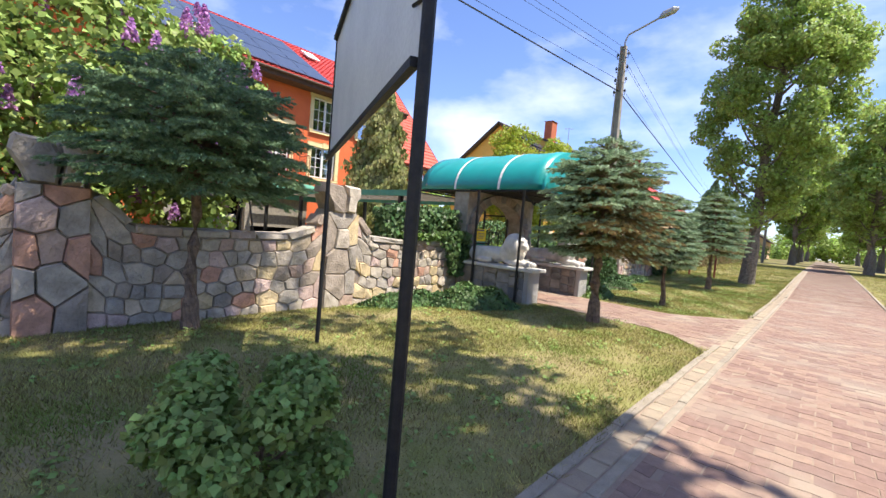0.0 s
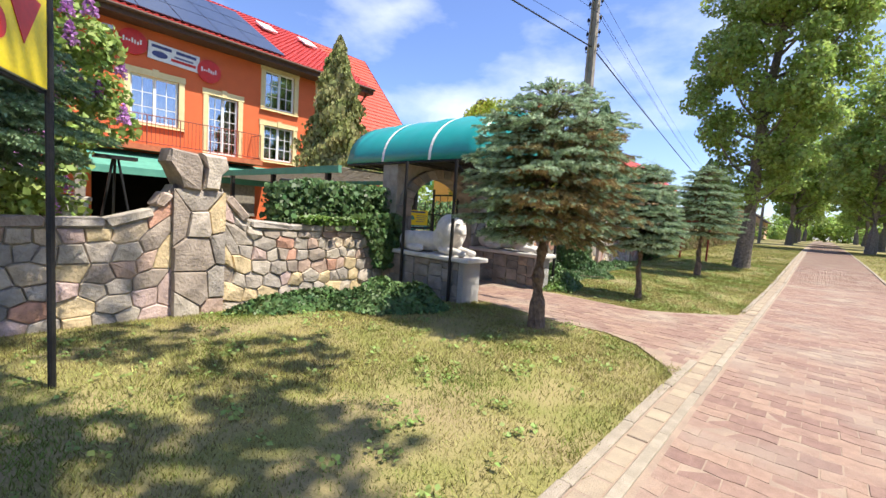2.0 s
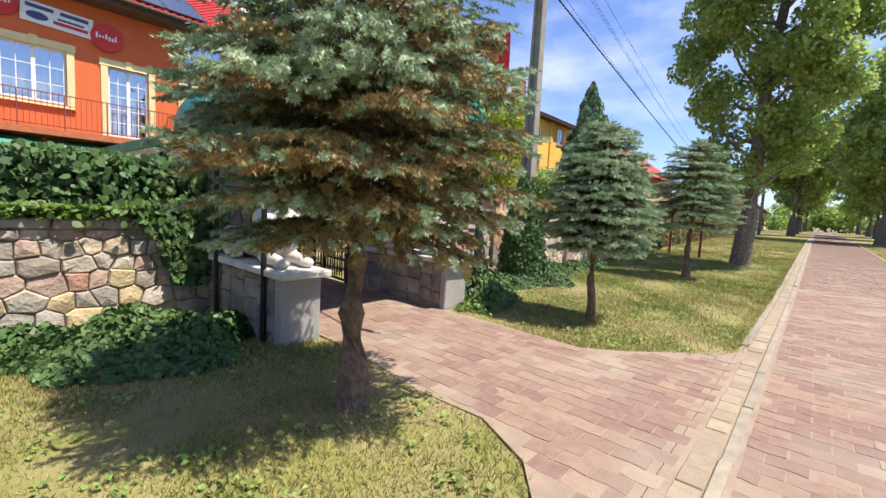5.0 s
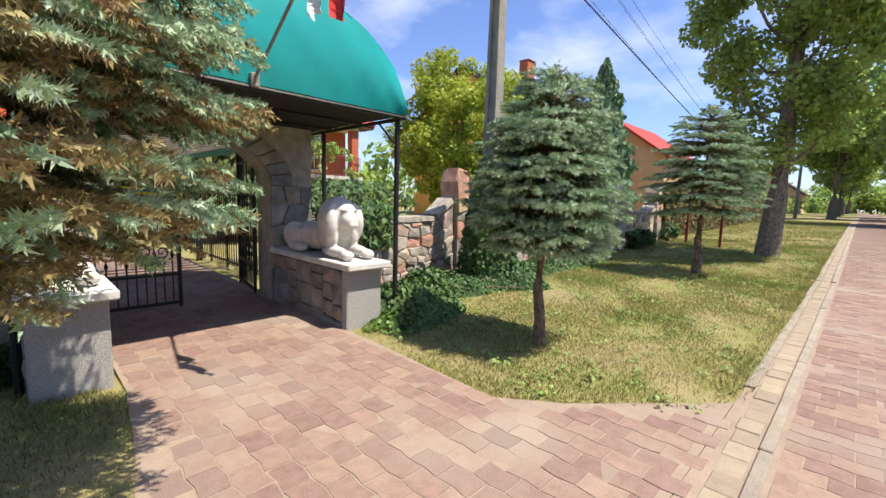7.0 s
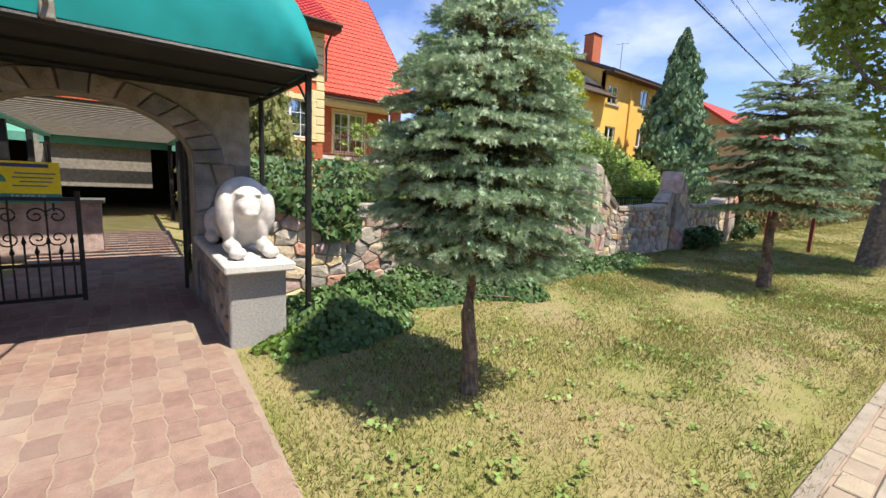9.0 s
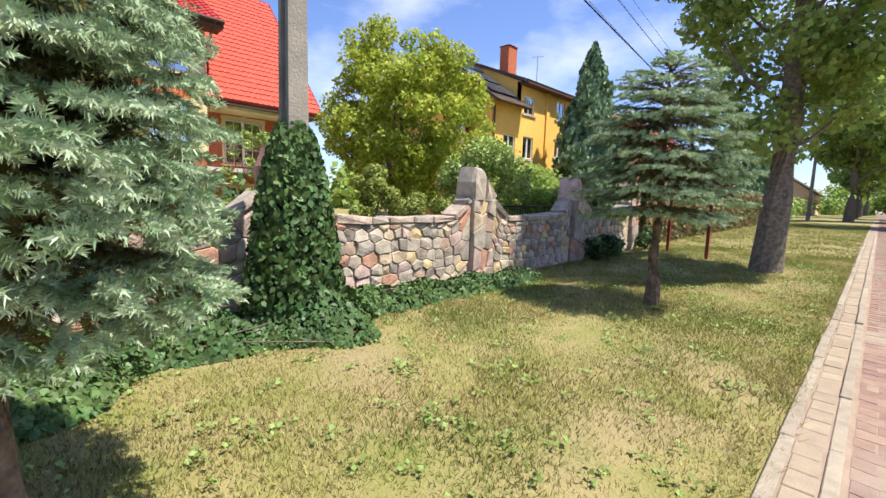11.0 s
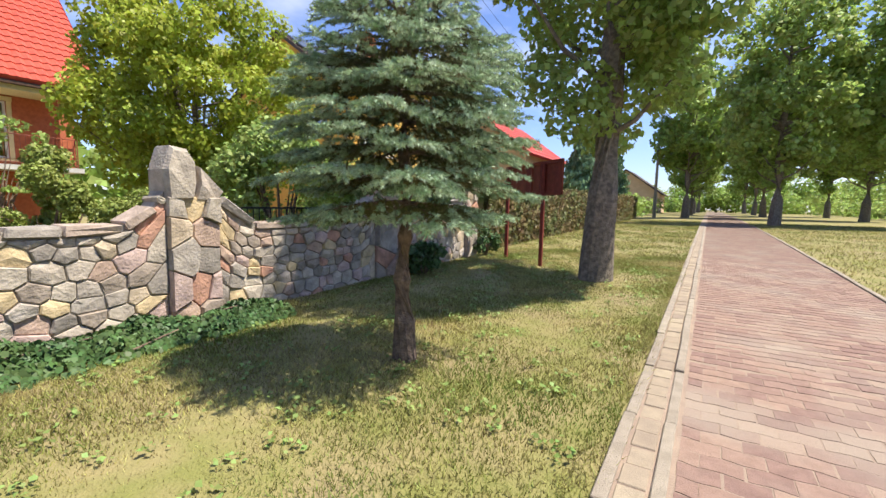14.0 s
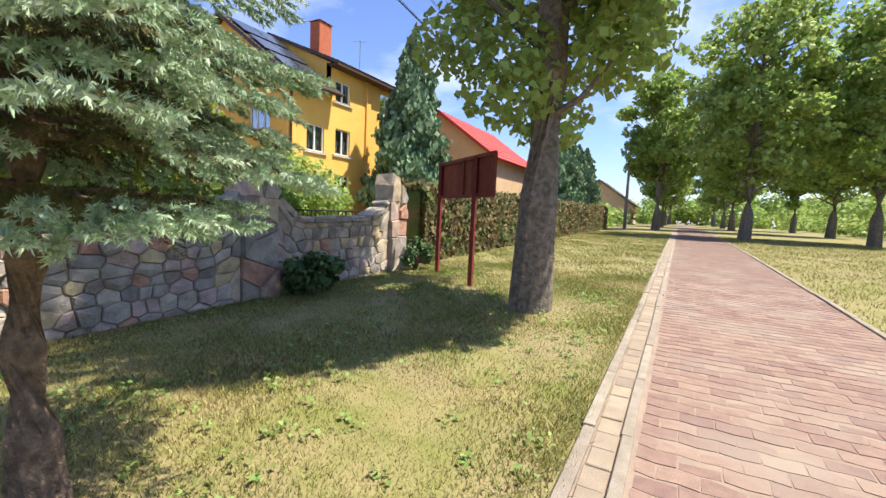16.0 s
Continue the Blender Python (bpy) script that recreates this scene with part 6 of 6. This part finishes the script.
shrub("lilac_tree", -8.2, 0.45, 1.6, 2.0, 5.4, 51, "purple lilac in bloom behind the stone wall", M_LILAC, 20000, 0.1, blossom=60)
shrub("lilac_tree", -8.8, -2.6, 1.8, 2.0, 5.2, 52, "purple lilac in bloom behind the stone wall", M_LILAC, 14000, 0.11, blossom=48)
shrub("wild_shrub", -1.75, 0.72, 0.74, 0.58, 0.66, 53, "leafy green weeds round the sign post", M_WEED, 8500, 0.042, bare=0.0)
shrub("lilac_tree", -8.2, 2.55, 1.0, 1.2, 4.9, 56, "purple lilac in bloom behind the stone wall", M_LILAC, 9000, 0.1, blossom=60)
shrub("small_shrub", -5.1, 20.9, 0.55, 0.5, 0.62, 54, "small dark leafy bush at the wall's foot", M_IVY, 1600, 0.075, bare=0.05)
shrub("small_shrub", -5.3, 24.05, 0.35, 0.4, 0.7, 55, "small dark bush beside the end pillar", M_IVY, 800, 0.07, bare=0.05)


def ivy():
    rng = np.random.default_rng(60)

    def cover(name, sets, size, seed, label, extra=None):
        p = np.concatenate([a for a, b in sets])
        o = np.concatenate([b for a, b in sets])
        leaf_cover(name, p, o, size, M_IVY, seed, label, extra=extra)
    cover("ivy_patch", [mound(-4.6, 6.2, 0.75, 0.95, 0.42, 5600, rng), mound(-5.25, 5.1, 0.4, 0.9, 0.3, 2200, rng)], 0.06, 61, "dark ivy creeping at the foot of the wall")
    cover("ivy_patch", [mound(-4.15, 10.45, 0.62, 0.85, 0.5, 5400, rng)], 0.06, 62, "dark ivy mound beside the gate pier", extra=mound(-3.75, 9.95, 0.3, 0.4, 0.22, 500, rng))
    cover("ivy_patch", [mound(-4.95, 11.7, 0.75, 1.0, 0.35, 3800, rng), mound(-4.65, 12.85, 0.8, 0.8, 0.5, 4500, rng)], 0.06, 63, "ivy spreading round the pole")
    sets = []
    for y in np.arange(13.3, 17.3, 0.33):
        sets.append(mound(-5.2 + 0.05 * (y - 13), y, 0.62 - 0.07 * (y - 13.3), 0.35, 0.26, 1100, rng))
    cover("ivy_patch", sets, 0.055, 64, "band of glossy ivy along the wall's foot")
    n = 9500
    f = rng.random(n) ** 0.8
    a = rng.uniform(0, 6.28, n)
    r = (0.42 * (1 - f) ** 0.6 + 0.13) * rng.uniform(0.75, 1.08, n)
    p = np.stack([-4.77 + r * np.cos(a) * 0.9, 12.76 + r * np.sin(a), f * 2.05 * rng.uniform(0.97, 1.03, n)], 1)
    cover("ivy_column", [(p, np.stack([np.cos(a), np.sin(a), 0 * a], 1))], 0.062, 65, "thick ivy climbing the concrete pole")
    n = 5200
    p = np.stack([-6.1 + rng.normal(0, 0.14, n), rng.uniform(4.95, 7.2, n), 1.0 + 0.78 * rng.random(n) ** 0.8], 1)
    p[:, 2] -= 0.25 * np.maximum(0, 5.5 - p[:, 1])
    d = np.stack([0.8 + 0 * p[:, 0], 0 * p[:, 0], 0.4 + 0 * p[:, 0]], 1)
    m = 2600
    q = np.stack([-5.68 + rng.uniform(-0.05, 0.12, m), 7.2 - np.abs(rng.normal(0, 0.45, m)), rng.uniform(0.35, 1.3, m)], 1)
    q = q[(q[:, 2] > 1.15 - 1.0 * np.exp(-((q[:, 1] - 6.85) / 0.33) ** 2)) | (q[:, 2] > 1.02)]
    e = np.stack([1 + 0 * q[:, 0], 0 * q[:, 0], 0.2 + 0 * q[:, 0]], 1)
    k = 1700
    s = np.stack([rng.uniform(-5.95, -5.62, k), rng.uniform(5.3, 7.2, k), 1.08 + 0.14 * rng.random(k)], 1)
    g = np.stack([0.5 + 0 * s[:, 0], 0 * s[:, 0], 1 + 0 * s[:, 0]], 1)
    cover("ivy_hedge", [(p, d), (q, e)], 0.075, 66, "ivy over the fence and wall beside the gate", extra=(s, g))
    n = 2000
    p = np.stack([-5.6 + rng.uniform(-0.2, 0.12, n), rng.uniform(10.0, 11.3, n), 0.6 + 0.65 * rng.random(n)], 1)
    p = p[p[:, 2] > 0.62 + 0.35 * np.sin(p[:, 1] * 2.6)]
    cover("ivy_hedge", [(p, np.tile([0.9, 0, 0.4], (len(p), 1)))], 0.075, 67, "ivy hanging over the wall beside the pole")
    n = 2500
    p = np.stack([rng.uniform(-9.8, -6.9, n), rng.uniform(10.0, 13.0, n), 1.0 + 0.7 * rng.random(n)], 1)
    cover("ivy_hedge", [(p, np.tile([0.5, 0, 0.8], (n, 1)))], 0.09, 68, "green garden growth behind the wall")
    n = 15000
    face = rng.random(n)
    y = 25.1 + 30 * rng.random(n) ** 1.5
    z = rng.random(n) * 1.85
    x = np.where(face < 0.75, -5.85 + rng.normal(0, 0.06, n), -5.85 - 0.7 * rng.random(n))
    z = np.where(face < 0.75, z, 1.85 + rng.normal(0, 0.06, n))
    gzv = np.array([gz(-6.4, v) for v in y])
    h = leaf_cover("hedge", np.stack([x, y, z + gzv], 1), np.tile([0.9, -0.2, 0.3], (n, 1)), 0.13, M_HEDGE, 69, "clipped brownish green hedge along the lawn", category="hedge")
    bm = bmesh.new()
    for i in range(30):
        yy = 25.1 + i
        box(bm, -6.5 - h.location.x, -5.92 - h.location.x, yy - h.location.y, yy + 0.998 - h.location.y, gz(-6.4, yy) - 0.2 - h.location.z, gz(-6.4, yy) + 1.8 - h.location.z)
    part("inner_growth", bm, M_HEDGE, h)


ivy()


def distance():
    """Woods, hedges and shrubs that close the view."""
    rng = np.random.default_rng(90)

    def wood(name, cs, n, r, leaf, material, label):
        cs = np.array(cs)
        p, d = clump_points(rng, n, cs, r, 0.9)
        t = thing(name, label, "woods", kind="stuff", at=tuple(cs.mean(0)))
        obj("foliage", leaf_mesh("foliage", p - cs.mean(0), leaf, material, rng, up=0.5, outward=d), t)
    wood("far_wood", [(x + rng.normal(0, 2), 150 + rng.normal(0, 8), 1 + rng.random() * 6) for x in np.arange(-130, 120, 2.2)], 16000, 3.2, 0.9, M_MAPLE_DK, "dark wood closing the far view")
    wood("garden_trees", [(-42 + rng.normal(0, 3), y, 1 + rng.random() * 6) for y in np.arange(-20, 140, 2.5)], 12000, 3.0, 0.8, M_MAPLE_DK, "trees behind the houses")
    wood("street_shrubs", [(15 + rng.normal(0, 2.5) + 0.04 * y, y, 0.8 + rng.random() * 3.6) for y in np.arange(-10, 130, 1.2)], 20000, 1.9, 0.42, M_MAPLE, "bright green shrubs across the street")
    wood("far_bushes", [(-9 + rng.normal(0, 1.5), y, 0.8 + rng.random() * 1.6) for y in np.arange(60, 130, 2.0)], 6000, 1.6, 0.35, M_MAPLE_DK, "dark bushes along the far gardens")
    wood("path_end_trees", [(x + rng.normal(0, 1.5), 122 + rng.normal(0, 5), 1 + rng.random() * 6) for x in np.arange(-16, 18, 0.9)], 9000, 2.2, 0.5, M_MAPLE_DK, "trees closing the far end of the footpath")
    for x, y, hh, r in ((-8.2, 45, 6.4, 2.2), (-8.5, 50, 8.0, 2.5), (-9.0, 57, 7.5, 2.4), (-10, 66, 8.5, 2.6)):
        conifer_cone("spruce_tree", x, y, hh, r, int(y), "dark pointed spruce behind the hedge", M_NEEDLE_DK, 7000, size=0.3)


distance()


lay_kerbs()
lay_pavers()


def grass():
    """Short blades over the lawns near the walk; longer tufts at the edges."""
    rng = np.random.default_rng(8)

    def blades(name, n, x0, x1, y0, y1, h, w, keep, seed, label):
        x, y = rng.uniform(x0, x1, n), rng.uniform(y0, y1, n)
        bare = np.sin(x * 2.1 + 1.7 * np.sin(y * 0.9)) * np.sin(y * 1.7 + 1.3 * np.sin(x * 1.4)) + 0.5 * np.sin(x * 5.3 + y * 3.1)
        ok = keep(x, y) & (rng.random(len(x)) > np.clip(bare - 0.3, 0, 0.7))
        x, y = x[ok], y[ok]
        n = len(x)
        z = np.array([gz(a, b) for a, b in zip(x, y)]) - 0.02
        hh = h * rng.uniform(0.5, 1.3, n) * (0.8 + 0.35 * np.sin(x * 1.9 + np.sin(y * 1.3)) * np.sin(y * 1.6))
        a = rng.uniform(0, 6.28, n)
        lean = rng.uniform(0.3, 2.2, n) * hh
        b = rng.uniform(0, 6.28, n)
        p = np.stack([x, y, z], 1)
        wv = np.stack([np.cos(a), np.sin(a), 0 * a], 1) * (w * rng.uniform(0.6, 1.3, n))[:, None]
        tip = p + np.stack([np.cos(b) * lean, np.sin(b) * lean, hh + 0.02], 1)
        pts = np.stack([p - wv, p + wv, tip], 1).reshape(-1, 3)
        ob = obj(name, tris_mesh(name, pts, 3, M_GRASS))
        tagged(ob, label, "grass", kind="stuff")

    def lawn(x, y):
        d = np.array([inside(a, b, DRIVE) for a, b in zip(x, y)])
        return (~d) & ~((x < -3.85) & (y > 7.4) & (y < 9.9))
    blades("grass", 290000, -6.05, -0.8, -1.5, 13.0, 0.028, 0.0042, lawn, 1, "mown dry grass on the lawn beside the footpath")
    blades("grass", 240000, -5.7, -0.8, 13.0, 26.0, 0.028, 0.0046, lawn, 2, "mown dry grass on the lawn beside the wall")
    blades("grass", 60000, -6.4, -0.8, 26.0, 50.0, 0.05, 0.01, lambda x, y: x < 9, 3, "mown grass further along the footpath")
    blades("grass", 60000, 1.9, 9.0, 8.0, 50.0, 0.06, 0.01, lambda x, y: x < 9, 4, "mown grass across the footpath")
    blades("grass_edge", 9000, -0.95, -0.72, -1.0, 24.0, 0.06, 0.004, lambda x, y: (y < 6.6) | (y > 10.7), 5, "grass tufts growing over the edging")


grass()


def lawn_weeds():
    """Flat rosettes of broad leaves in the lawn."""
    rng = np.random.default_rng(18)
    cs = []
    while len(cs) < 900:
        x, y = rng.uniform(-5.5, -0.9), rng.uniform(0, 24)
        if not inside(x, y, DRIVE) and not (x < -3.6 and 7.2 < y < 11):
            k = rng.integers(6, 14)
            a, r = rng.uniform(0, 6.28, k), rng.uniform(0.01, 0.1, k)
            cs.append(np.stack([x + np.cos(a) * r, y + np.sin(a) * r, gz(x, y) + rng.uniform(0.005, 0.045, k)], 1))
    p = np.concatenate(cs)
    tagged(obj("lawn_weeds", leaf_mesh("lawn_weeds", p, 0.034, M_WEED, rng, up=1.6)), "flat weeds and clover scattered in the lawn", "weeds", kind="stuff")


lawn_weeds()
